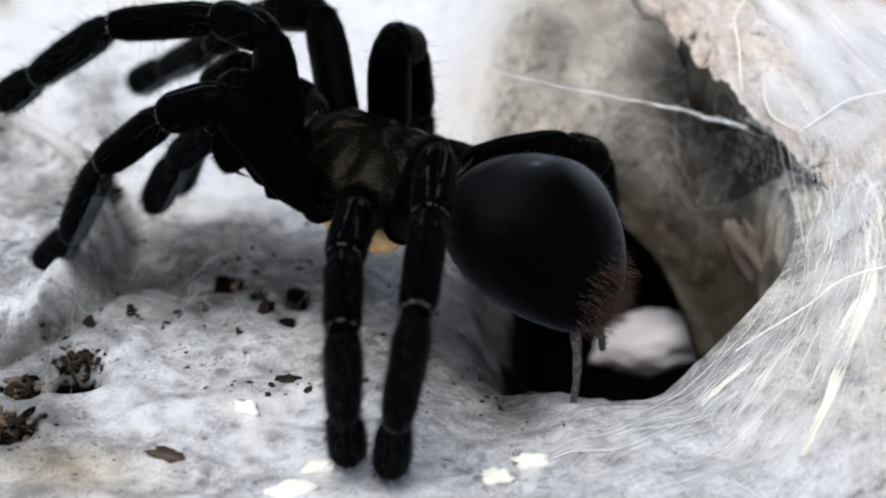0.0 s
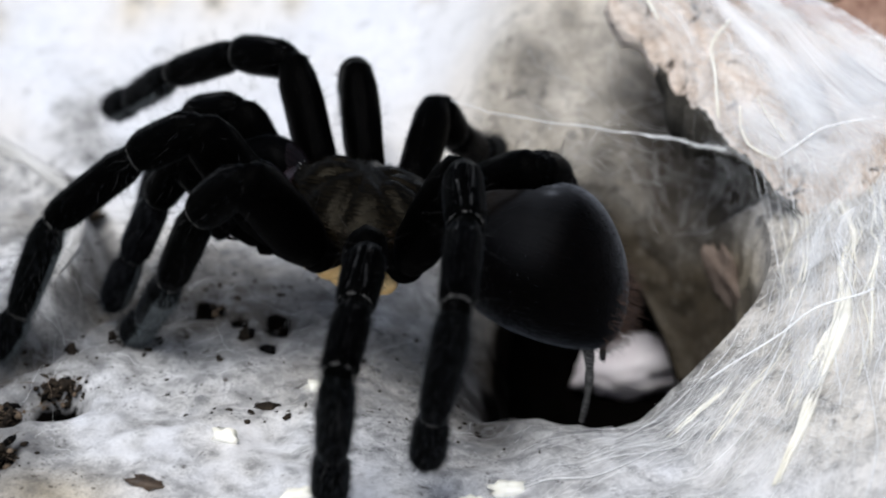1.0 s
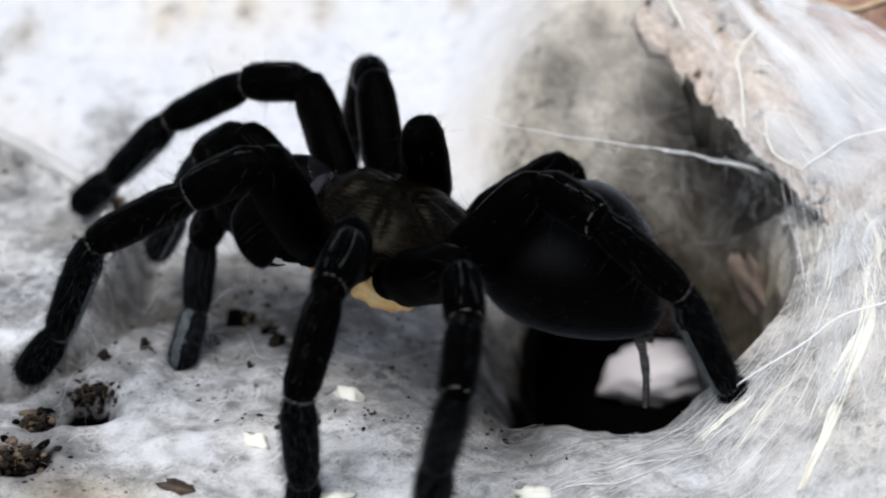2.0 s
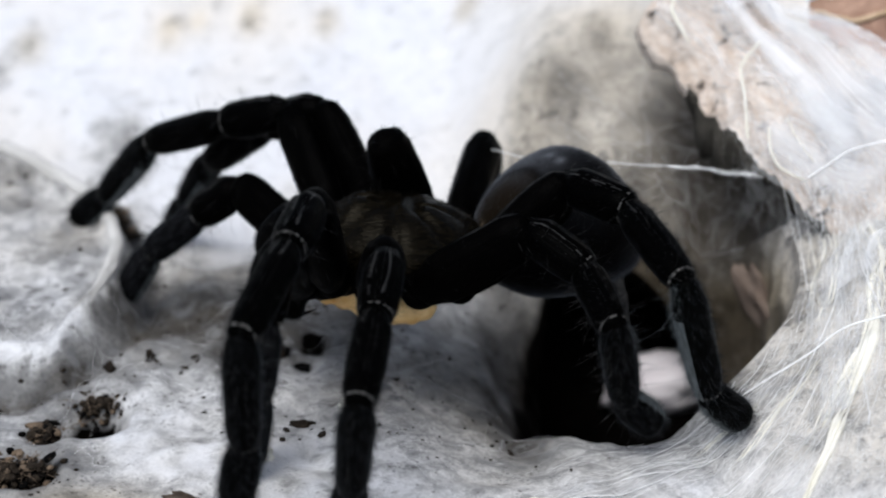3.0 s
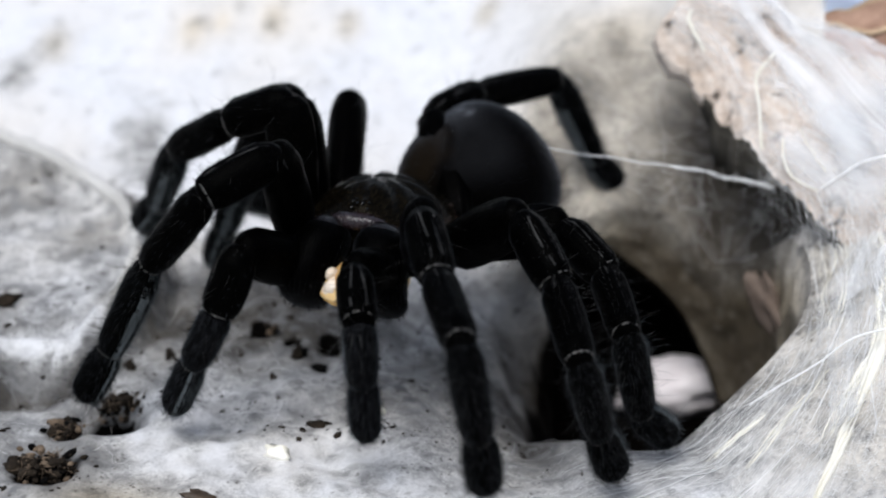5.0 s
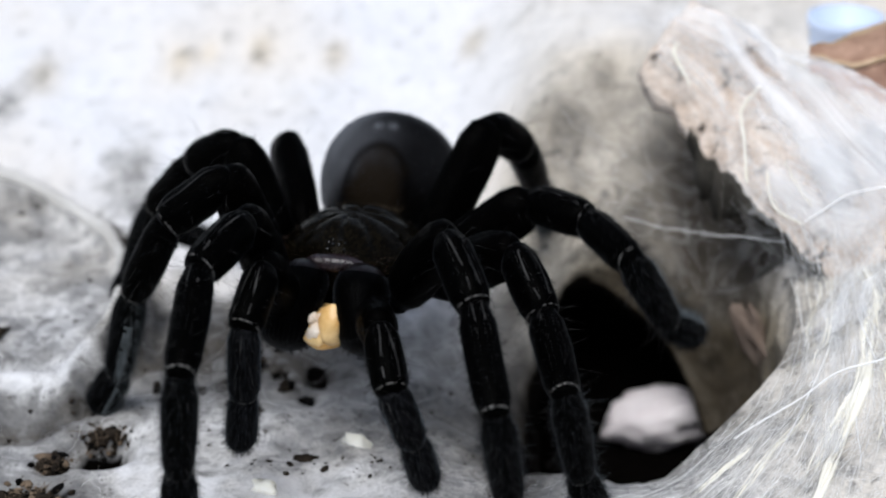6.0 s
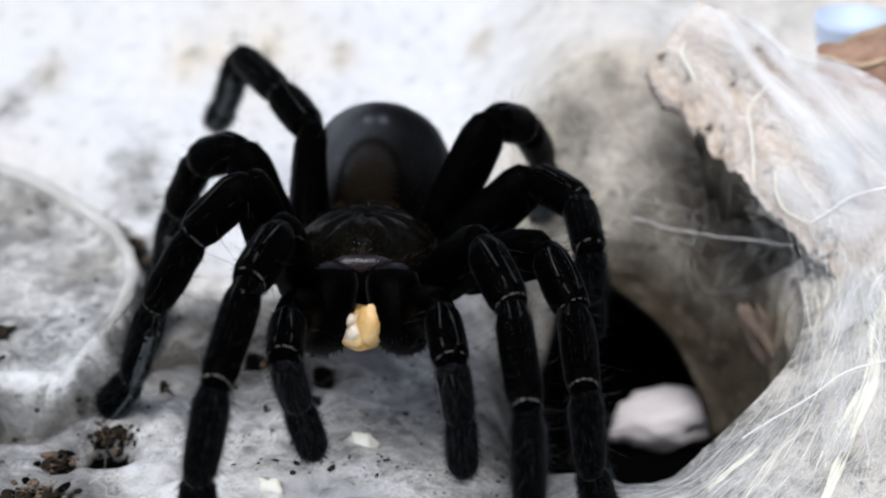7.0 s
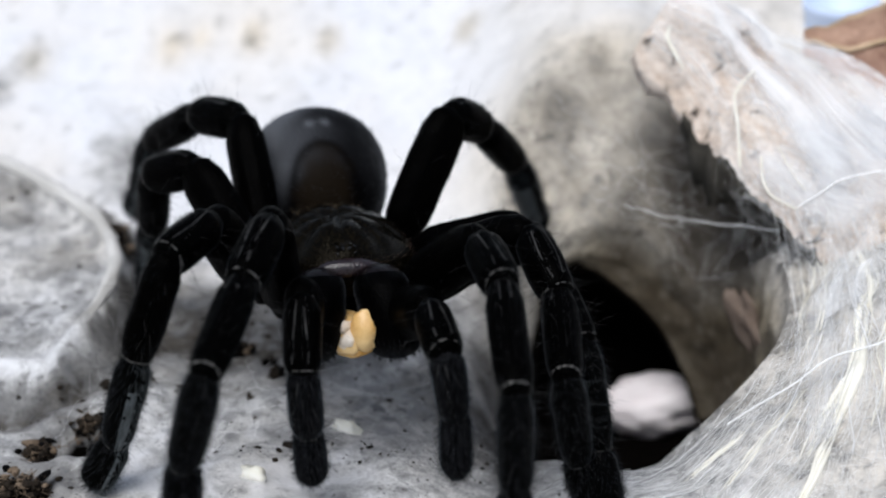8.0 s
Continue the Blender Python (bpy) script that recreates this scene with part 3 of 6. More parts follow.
def build_silk_patch():
    ob = new("silk_patch", lump("silk_patch", [PALE_SILK], (0.0098, 0.0050, 0.0050), 4.0, 0.34, 40))
    ob.matrix_world = pose(0.0372, 0.0325, -0.0268, 8, -5, 6)
    tagged(ob, "pale pinkish silk lump inside the dark burrow", "silk")


def bark_edge(u):
    """Lower edge of the bark over the burrow, from its tip at u = 0 down to the curtain."""
    x = 3.1 + 2.6 * u ** 0.85 + 0.15 * math.sin(u * 9)
    y = 3.0 - 3.6 * u
    z = 3.4 - 1.25 * u ** 0.6 - 0.8 * u * u + 0.12 * math.sin(u * 13 + 1)
    return Vector((x, y, z))


def bark_top(u, v, plain=False):
    """Upper face of the bark in cm; v runs outwards from the edge."""
    p = bark_edge(u) + Vector((1.0, 0.25 + 0.55 * (1 - u), 0.62)) * v
    p.z += 0.35 * math.sin(min(1.0, v) * math.pi * 0.5) - 0.03 * v * v
    if plain:
        return p
    p.z += 0.30 * noise.noise(p * 0.6) + 0.22 * abs(noise.noise(p * 1.5)) + 0.09 * noise.noise(p * 3.2) + 0.04 * noise.noise(p * 7.5)
    return p


def bark_reach(u):
    return 0.8 + 1.7 * u


def build_bark():
    sh, nu, nv = Shape(), 120, 80
    up, low, uv = [], [], []
    for i in range(nu):
        u = i / (nu - 1)
        row = [bark_top(u, bark_reach(u) * (j / (nv - 1)) ** 1.2) * CM for j in range(nv)]
        rag = 0.12 * noise.noise(Vector((u * 14, 0, 3))) + 0.07 * noise.noise(Vector((u * 40, 0, 8)))
        for j in range(12):
            row[j] += Vector((-0.6, -0.1, -0.5)) * CM * rag * (1 - j / 12)
        deep = 0.20 + 0.65 * smooth_step(0.14, 0.28, u) * smooth_step(0.66, 0.46, u) + 0.25 * noise.noise(Vector((u * 11, 5, 0)))
        up.append(row)
        low.append([p + Vector((-0.04 + 0.06 * min(j, 6), 0.10 + 0.03 * min(j, 6), -deep * (0.85 + 0.15 * min(1.0, j / 5)))) * CM for j, p in enumerate(row)])
        uv += [(u * 2.0, j / nv * bark_reach(u), 0.0) for j in reversed(range(nv))] + [(u * 2.0, j / nv, 5.0) for j in range(nv)]
    # painted shade: dark copy below the edge and underneath, not at the tip
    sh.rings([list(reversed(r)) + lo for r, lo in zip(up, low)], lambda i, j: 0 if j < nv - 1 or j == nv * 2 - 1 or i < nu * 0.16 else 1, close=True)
    n = nv * 2
    sh.cap(0, n, 0, flip=True)
    sh.cap((nu - 1) * n, n)
    me = sh.data("bark_slab", [BARK, BARK_SHADE])
    me.attributes.new("along", "FLOAT_VECTOR", "POINT").data.foreach_set("vector", [c for q in uv for c in q])
    ob = new("bark_slab", me)
    tagged(ob, "pinkish beige bark slab hung with web over the burrow", "bark")


def build_web_ring():
    """Thick pale rim of matted silk round the webbed-over dish."""
    sh = Shape()
    for k, (off, lift, r) in enumerate(((0.0, -0.03, 0.11), (-0.06, 0.0, 0.05), (0.05, 0.0, 0.05), (-0.01, 0.03, 0.05))):
        pts = []
        for i in range(91):
            a = radians(-24 + 130 * i / 90)
            reach = DISH[2] - 0.10 + off + 0.04 * noise.noise(Vector((a * 6, k * 2.0, 0)))
            x, y = DISH[0] + reach * math.cos(a), DISH[1] + reach * math.sin(a)
            pts.append(Vector((x, y, height(x, y) + lift - 0.02)) * CM)
        sh.tube(pts, lambda s, r=r, k=k: r * CM * (1 + 0.35 * noise.noise(Vector((s * 12, k * 3.0, 1)))) * min(1.0, 0.1 + 7 * s), 0, 10)
    ob = new("web_ring", sh.data("web_ring", [RIM_SILK]))
    tagged(ob, "thick pale silk ring round a webbed-over dish", "silk ring")


def build_bark_flake():
    ob = new("bark_flake", lump("bark_flake", [FLAKE], (0.0016, 0.0078, 0.0044), 7.0, 0.7, 24))
    ob.matrix_world = pose(0.0489, 0.0150, -0.0025, 20, -14, 12)
    tagged(ob, "pinkish brown bark flake stuck in the burrow wall", "bark flake")


def build_leaf():
    leaf = new("dry_leaf")
    tagged(leaf, "curled reddish brown dry leaf with a pale rim behind the bark", "leaf")
    sh, rows, mid = Shape(), [], []
    for i in range(26):
        s = i / 25
        w = 0.95 * math.sin(math.pi * min(1.0, 0.05 + s * 0.78)) + 0.03
        row = []
        for j in range(17):
            t = j / 8 - 1
            c = Vector((5.75 + 4.2 * s, 3.35 - 0.3 * s + 0.45 * t * w - 0.25 * t * t * w, 3.70 - 0.1 * s + 0.85 * t * w))
            c.y += 0.16 * noise.noise(c * 1.4) + 0.07 * noise.noise(c * 4.0)
            c.z += 0.22 * noise.noise(c * 1.1 + Vector((4, 0, 0))) + 0.08 * noise.noise(c * 3.6)
            row.append(c * CM)
        rows.append(row)
        mid.append(row[8] + Vector((0, -0.0003, 0.0002)))
    sh.rings(rows + [[p + Vector((0, 0.0005, 0)) for p in r] for r in reversed(rows)], lambda i, j: 1 if j > 14 else 0, close=False)
    part("blade", sh.data("blade", [LEAF, LEAF_RIM]), leaf)
    rib = Shape()
    rib.tube(mid, lambda s: 0.0005 * (1.1 - 0.7 * s), 0, 6)
    part("midrib", rib.data("midrib", [LEAF_RIM]), leaf)


def build_tub():
    """Small round pale blue tub on the web behind the leaf."""
    sh, rings = Shape(), []
    mid = Vector((6.95, 6.6, 3.30))
    for k in range(9):
        s = k / 8
        r = 0.56 + 0.04 * s + (0.05 if k >= 7 else 0.0) - (0.1 if k == 0 else 0.0)
        rings.append([Vector((mid.x + r * math.cos(a), mid.y + r * math.sin(a), 2.1 + 1.20 * s)) * CM for a in np.arange(40) * math.pi / 20])
    rings.append([p + (mid * CM - p) * 0.12 for p in rings[-1]])
    rings.append([p - Vector((0, 0, 0.006)) for p in rings[-1]])
    st = sh.rings(rings)
    sh.cap(st + 10 * 40, 40)
    ob = new("plastic_tub", sh.data("plastic_tub", [BLUE]))
    tagged(ob, "small pale blue plastic tub behind the dry leaf", "tub")


def chip(name, at, size, turn, mat, seed, label, cat, group=""):
    ob = new(name, lump(name, [mat], (size[0] * CM, size[1] * CM, size[2] * CM), seed, 0.62, 14))
    p = top_of(*at)
    ob.matrix_world = pose(p.x, p.y, p.z + size[2] * CM * 0.35, random.uniform(-12, 12), random.uniform(-12, 12), turn)
    return tagged(ob, label, cat, group)


def build_litter():
    for k, (x, y, a, b, turn) in enumerate(((-2.31, -3.34, 0.2, 0.1, -30), (-1.14, -2.07, 0.22, 0.11, -35), (-1.68, -5.16, 0.27, 0.15, 5), (-1.26, -4.63, 0.24, 0.11, 5), (0.81, -4.84, 0.17, 0.2, 70), (1.24, -4.51, 0.24, 0.13, 0))):
        chip("seed_flake", (x, y), (a, b, 0.10), turn, SEED, 3.0 + k * 2.3, "broken cream seed flake lying on the silk", "seed", "seed flakes")
    chip("seed_husk", (-3.21, -4.42), (0.24, 0.10, 0.06), -8, HUSK, 2.2, "small dark brown seed husk on the silk", "husk")
    chip("soil_crumb", (-1.84, -2.47), (0.17, 0.09, 0.06), -5, CRUMB, 5.2, "dark soil crumb on the silk", "soil crumb", "soil crumbs")
    for k, (x, y, s) in enumerate(((-5.75, -3.55, 0.2), (-6.6, 0.2, 0.22), (-2.25, -0.65, 0.1), (-4.1, -0.55, 0.09), (-4.6, -1.0, 0.10))):
        chip("soil_crumb", (x, y), (s, s * 0.7, 0.11), 30 * k, CRUMB, 9.0 + k, "dark soil crumb on the silk", "soil crumb", "soil crumbs")


def build_soil_spots():
    """Bare soil at the bottom of small holes in the silk."""
    for k, (x, y, s) in enumerate(((-2.86, 0.10, 0.25), (-2.35, -0.10, 0.18), (-1.80, -0.2, 0.26), (-1.95, -0.72, 0.16), (-2.2, -0.55, 0.12), (-4.80, -2.40, 0.42))):
        ob = new("soil_spot", lump("soil_spot", [SOIL], (s * CM, s * 0.9 * CM, 0.05 * CM), 40.0 + k, 0.5, 18))
        p = top_of(x, y)
        ob.matrix_world = pose(p.x, p.y, p.z + 0.025 * CM, 0, 0, 25 * k)
        tagged(ob, "black soil showing in a hole of the silk", "soil", "soil spots")


def build_clod(x, y, wide, count, label):
    """Clod of brown soil and root bits in an opening of the silk."""
    sh = Shape()
    c = top_of(x, y)
    for k in range(count):
        p = c + Vector((random.gauss(0.10, 0.42), random.gauss(0.55, 0.26), random.uniform(0.3, 1.5) * 0.8)) * wide * CM
        r = random.choice((0.010, 0.014, 0.020, 0.034, 0.05)) * random.uniform(0.7, 1.3) * CM
        long, turn, mat = random.choice((1.0, 1.2, 1.5, 2.6)), random.uniform(0, 3.14), random.choice((0, 0, 0, 1, 2))
        rings = []
        for i in range(5):
            th = math.pi * i / 4
            row = []
            for a in np.arange(6) * math.pi / 3:
                q = random.uniform(0.75, 1.2)
                u, w = math.sin(th) * math.cos(a) * r * long * q, math.sin(th) * math.sin(a) * r * q
                row.append(p + Vector((u * math.cos(turn) - w * math.sin(turn), u * math.sin(turn) + w * math.cos(turn), math.cos(th) * r * 0.9)))
            rings.append(row)
        sh.rings(rings, mat)
    for k in range(count // 9):
        p = c + Vector((random.gauss(0.1, 0.5), random.gauss(0.5, 0.3), random.uniform(0.6, 1.3))) * wide * CM
        sh.hair(p, Vector((random.gauss(0, 1), random.gauss(0, 1), random.uniform(-0.3, 0.3))), 0.0025, 0.00007, 1)
    ob = new("soil_clod", sh.data("soil_clod", [CRUMB, ROOT, SOIL]))
    tagged(ob, label, "soil clod", "soil clods")


def build_grains():
    """Fine soil grains spread over the dirtier silk."""
    rng = random.Random(77)
    sh = Shape()
    made = 0
    while made < 380:
        x, y = rng.uniform(-7.0, 2.0), rng.uniform(-4.5, 4.5)
        if made < 30:
            x, y = rng.gauss(-1.25, 0.65), rng.gauss(-2.62, 0.2)
        elif rng.random() > (dirt_and_shade(x, y) - 0.22) * 1.6 or hole_reach(x, y) < 1.1:
            continue
        made += 1
        p, r = top_of(x, y), rng.choice((0.010, 0.012, 0.016, 0.022, 0.036)) * rng.uniform(0.7, 1.4) * CM
        long, turn = rng.uniform(1.0, 2.4), rng.uniform(0, 3.14)
        rings = []
        for i in range(4):
            th = math.pi * i / 3
            row = []
            for a in np.arange(5) * math.pi * 0.4:
                k = rng.uniform(0.75, 1.2)
                u, w = math.sin(th) * math.cos(a) * r * long * k, math.sin(th) * math.sin(a) * r * k
                row.append(p + Vector((u * math.cos(turn) - w * math.sin(turn), u * math.sin(turn) + w * math.cos(turn), math.cos(th) * r * 0.6 + r * 0.3)))
            rings.append(row)
        sh.rings(rings)
    ob = new("soil_grains", sh.data("soil_grains", [CRUMB]))
    tagged(ob, "fine dark soil grains scattered over the silk", "soil grains", kind="stuff")


def lay(a, b, steps, lift=0.02, wave=0.12, seed=0.0):
    """Points of a thread laid over the sheet between two places in cm."""
    pts = []
    side = Vector((-(b[1] - a[1]), b[0] - a[0], 0)).normalized()
    for i in range(steps + 1):
        s = i / steps
        w = wave * noise.noise(Vector((s * 3.0 + seed, seed, 0)))
        x, y = a[0] + (b[0] - a[0]) * s + side.x * w, a[1] + (b[1] - a[1]) * s + side.y * w
        if hole_reach(x, y) < 1.0:
            return pts
        pts.append(Vector((x, y, height(x, y) + lift)) * CM)
    return pts


def build_fibres():
    sh = Shape()
    for k in range(620):
        x, y = random.uniform(-3.6, 7.0), random.uniform(-5.2, 3.5)
        if random.random() < 0.8:
            x = random.uniform(2.4, 7.0)
        a = random.gauss(0.15, 0.7)
        if x > 3.4:
            a = math.atan2(y + 0.8, x - 1.0) + random.gauss(0, 0.35) + math.pi * (random.random() < 0.2) / 2
        ln = random.uniform(0.6, 2.6)
        pts = lay((x, y), (x + math.cos(a) * ln, y + math.sin(a) * ln), 9, random.uniform(0.008, 0.05), 0.35, k * 1.7)
        if len(pts) > 3:
            sh.tube(pts, random.uniform(0.000010, 0.000024) * (0.6 if x < 2.4 else 1), 0, 3)
    for k in range(45):
        x, y = random.uniform(-7.0, -2.2), random.uniform(-3.8, 0.6)
        a, ln = random.uniform(0, 3.14), random.uniform(0.3, 1.3)
        pts = lay((x, y), (x + math.cos(a) * ln, y + math.sin(a) * ln), 8, random.uniform(0.02, 0.05), 0.10, k * 2.3)
        if len(pts) > 3:
            sh.tube(pts, random.uniform(0.000010, 0.000020), 0, 3)
    ob = new("web_fibres", sh.data("web_fibres", [THREAD]))
    tagged(ob, "fine white silk fibres spread over the sheet", "silk fibres", kind="stuff")


def hang(a, b, steps, sag, wob, seed):
    pts = []
    for i in range(steps + 1):
        s = i / steps
        p = a.lerp(b, s)
        p.z -= sag * 4 * s * (1 - s)
        p += Vector((noise.noise(Vector((s * 2.2, seed, 0))), noise.noise(Vector((s * 2.2, seed, 7))), noise.noise(Vector((s * 2.2, seed, 13))))) * wob * math.sin(math.pi * s)
        pts.append(p * CM)
    return pts


def flow(x, y, length, steps, lift, seed):
    """Points of a thread that runs down the silk slope and fans out in front of the burrow."""
    pts = []
    for i in range(steps + 1):
        if hole_reach(x, y) < 1.03 or y < -7:
            break
        pts.append(Vector((x, y, height(x, y) + lift + 0.03 * noise.noise(Vector((i * 0.4, seed, 4))))) * CM)
        turn = -math.pi / 2 - 0.12 - 0.95 * smooth_step(-0.8, -3.4, y) * smooth_step(6.2, 3.6, x) + 0.75 * noise.noise(Vector((i * 0.14, seed, 0)))
        x, y = x + math.cos(turn) * length / steps, y + math.sin(turn) * length / steps
    return pts


RIBBONS = [(((6.12, 0.12), (6.04, -0.75), (5.86, -2.11), (5.56, -3.03), (5.16, -3.83), (4.81, -4.5), (4.4, -5.2)), 0.00075, 0.02),
           (((6.05, -1.0), (5.8, -2.3), (5.25, -3.3), (4.75, -4.1)), 0.0004, 0.02), (((5.64, 0.54), (5.45, -0.7), (5.33, -1.8), (5.1, -2.5)), 0.0002, 0.05),
           (((5.45, 0.3), (5.25, -1.0), (5.05, -2.0)), 0.00012, 0.05), (((4.25, -3.0), (3.75, -3.2), (3.38, -3.38)), 0.00026, 0.0),
           (((4.9, -2.9), (4.2, -3.5), (3.7, -4.0)), 0.00016, 0.01), (((6.6, -0.2), (6.3, -1.6), (5.9, -3.0), (5.6, -4.2)), 0.0003, 0.02)]


def build_curtain():
    """Threads drawn down from the bark over the silk beside the burrow."""
    white, cream = Shape(), Shape()
    for k in range(750):
        y = random.uniform(-3.6, 1.2)
        x = 3.6 + random.random() ** 0.8 * 4.0
        pts = flow(x, y, random.uniform(0.8, 4.2), 14, random.uniform(0.0, 0.09), k * 0.63)
        if len(pts) < 4:
            continue
        r = random.uniform(0.000010, 0.000028) * (3.5 if random.random() < 0.07 else 1)
        white.tube(pts, r, 0, 3)
    for k, (way, r, lift) in enumerate(RIBBONS):
        for q in range(3):
            pts = []
            for a, b in zip(way[:-1], way[1:]):
                for i in range(12):
                    f = i / 12
                    x, y = a[0] + (b[0] - a[0]) * f, a[1] + (b[1] - a[1]) * f
                    x += 0.16 * noise.noise(Vector((y * 1.2, k * 3.0, q * 0.4))) + 0.05 * (q - 1)
                    pts.append(Vector((x, y, height(x, y) + lift)) * CM)
            cream.tube(pts, lambda s, r=r, k=k, q=q: r * (0.2 + 0.8 * math.sin(math.pi * min(1, s * 0.97 + 0.03))) * max(0.12, 0.6 + 1.1 * noise.noise(Vector((s * 7, k * 2.2, q * 1.7)))), 0, 8)
    for k in range(170):
        a = bark_top(random.uniform(0.45, 1.0), random.uniform(0.0, 1.6))
        x, y = a.x + random.gauss(0.1, 0.35), a.y - random.uniform(0.6, 2.6)
        if hole_reach(x, y) < 1.05:
            continue
        white.tube(hang(a + Vector((0, 0, 0.03)), Vector((x, y, height(x, y) + 0.02)), 12, 0.04, 0.12, k * 0.71), random.uniform(0.000012, 0.000032), 0, 3)
    for k in range(230):
        u = random.uniform(0.0, 1.0)
        v = random.uniform(0.0, bark_reach(u))
        band = random.random() < 0.93
        ln = random.uniform(0.8, 3.0)
        du, dv = (random.uniform(0.22, 0.34), random.gauss(0.18, 0.05)) if band else (random.gauss(0, 0.2), random.gauss(0, 0.6))
        pts = []
        for i in range(11):
            s = i / 10
            uu, vv = u + du * s * ln * 0.5, v + dv * s * ln
            if not (0.0 <= uu <= 1.0 and 0.0 <= vv <= bark_reach(uu)):
                break
            pts.append((bark_top(uu, vv) + Vector((0, 0, 0.05 + 0.16 * math.sin(math.pi * s) * random.uniform(0.6, 1.0)))) * CM)
        if len(pts) > 3:
            white.tube(pts, random.uniform(0.000012, 0.00003), 0, 3)
    for k in range(50):
        u = random.uniform(0.40, 0.92)
        a = bark_edge(u) + Vector((random.uniform(-0.1, 0.2), random.uniform(-0.2, 0.1), random.uniform(-0.25, 0.1)))
        b = bark_edge(min(1.0, u + random.uniform(0.08, 0.30))) + Vector((random.uniform(-0.35, 0.1), random.uniform(0, 0.3), random.uniform(-0.7, 0.0)))
        white.tube(hang(a, b, 14, random.uniform(0.1, 0.5), 0.45, k * 1.31), random.uniform(0.000005, 0.000010), 0, 3)
    ob = new("web_curtain", white.data("web_curtain", [THREAD]))
    tagged(ob, "dense curtain of fine white silk threads beside the burrow", "web", kind="stuff")
    ob = new("web_cords", cream.data("web_cords", [CREAM_THREAD]))
    tagged(ob, "thick cream silk cords hanging from the bark", "web", kind="stuff")


def veil_point(u, v):
    """Gauze drawn from the top of the bark down over the silk slope; u runs downwards, v outwards."""
    k = min(u, 1.0)
    p = bark_top(k, v * bark_reach(k), True) + Vector((-0.05, -0.08, 0.26 + 0.12 * math.sin(math.pi * v)))
    if u > 1.0:
        x, y = 5.15 + v * 2.6 - 0.5 * (u - 1), -0.6 - 3.4 * (u - 1) + 0.6 * v
        f = smooth_step(1.0, 1.25, u)
        p = p.lerp(Vector((x, y, height(x, y) + 0.06)), f)
    return p * CM


BANDS = [(((0.03, 0.98), (0.15, 0.64), (0.30, 0.54), (0.51, 0.42), (0.60, 0.39), (0.70, 0.34), (0.77, 0.26), (0.88, 0.16)), 0.10, 0.78),
         (((0.12, 0.98), (0.26, 0.80), (0.44, 0.67), (0.65, 0.53), (0.78, 0.49), (0.92, 0.42)), 0.14, 0.62),
         (((0.25, 0.98), (0.45, 0.86), (0.62, 0.76), (0.85, 0.70)), 0.13, 0.42),
         (((0.56, 0.05), (0.66, 0.09), (0.80, 0.12), (0.97, 0.16)), 0.10, 0.50), (((0.60, 0.30), (0.75, 0.32), (0.88, 0.33), (1.02, 0.36)), 0.17, 0.52),
         (((0.66, 0.66), (0.85, 0.60), (1.04, 0.58)), 0.22, 0.50), (((0.0, 0.50), (0.06, 0.55), (0.16, 0.62), (0.24, 0.66)), 0.30, 0.42)]
CORDS = [(((0.36, 0.48), (0.355, 0.36), (0.36, 0.27), (0.40, 0.21), (0.47, 0.14), (0.57, -0.01)), 0.00024),
         (((0.055, 0.34), (0.06, 0.24), (0.09, 0.18), (0.14, 0.12)), 0.00030), (((0.60, 0.10), (0.63, 0.04), (0.67, 0.01), (0.75, 0.05)), 0.00018),
         (((0.62, 0.19), (0.66, 0.16), (0.74, 0.13)), 0.00010)]


def spread(way, steps):
    """Evenly spaced pairs on a rounded line through the given ones."""
    a = np.array(way)
    q = np.linspace(0, len(a) - 1, steps)
    out = np.stack([np.interp(q, range(len(a)), a[:, k]) for k in (0, 1)], 1)
    for k in range(4):
        out[1:-1] = (out[:-2] + 2 * out[1:-1] + out[2:]) / 4
    return out


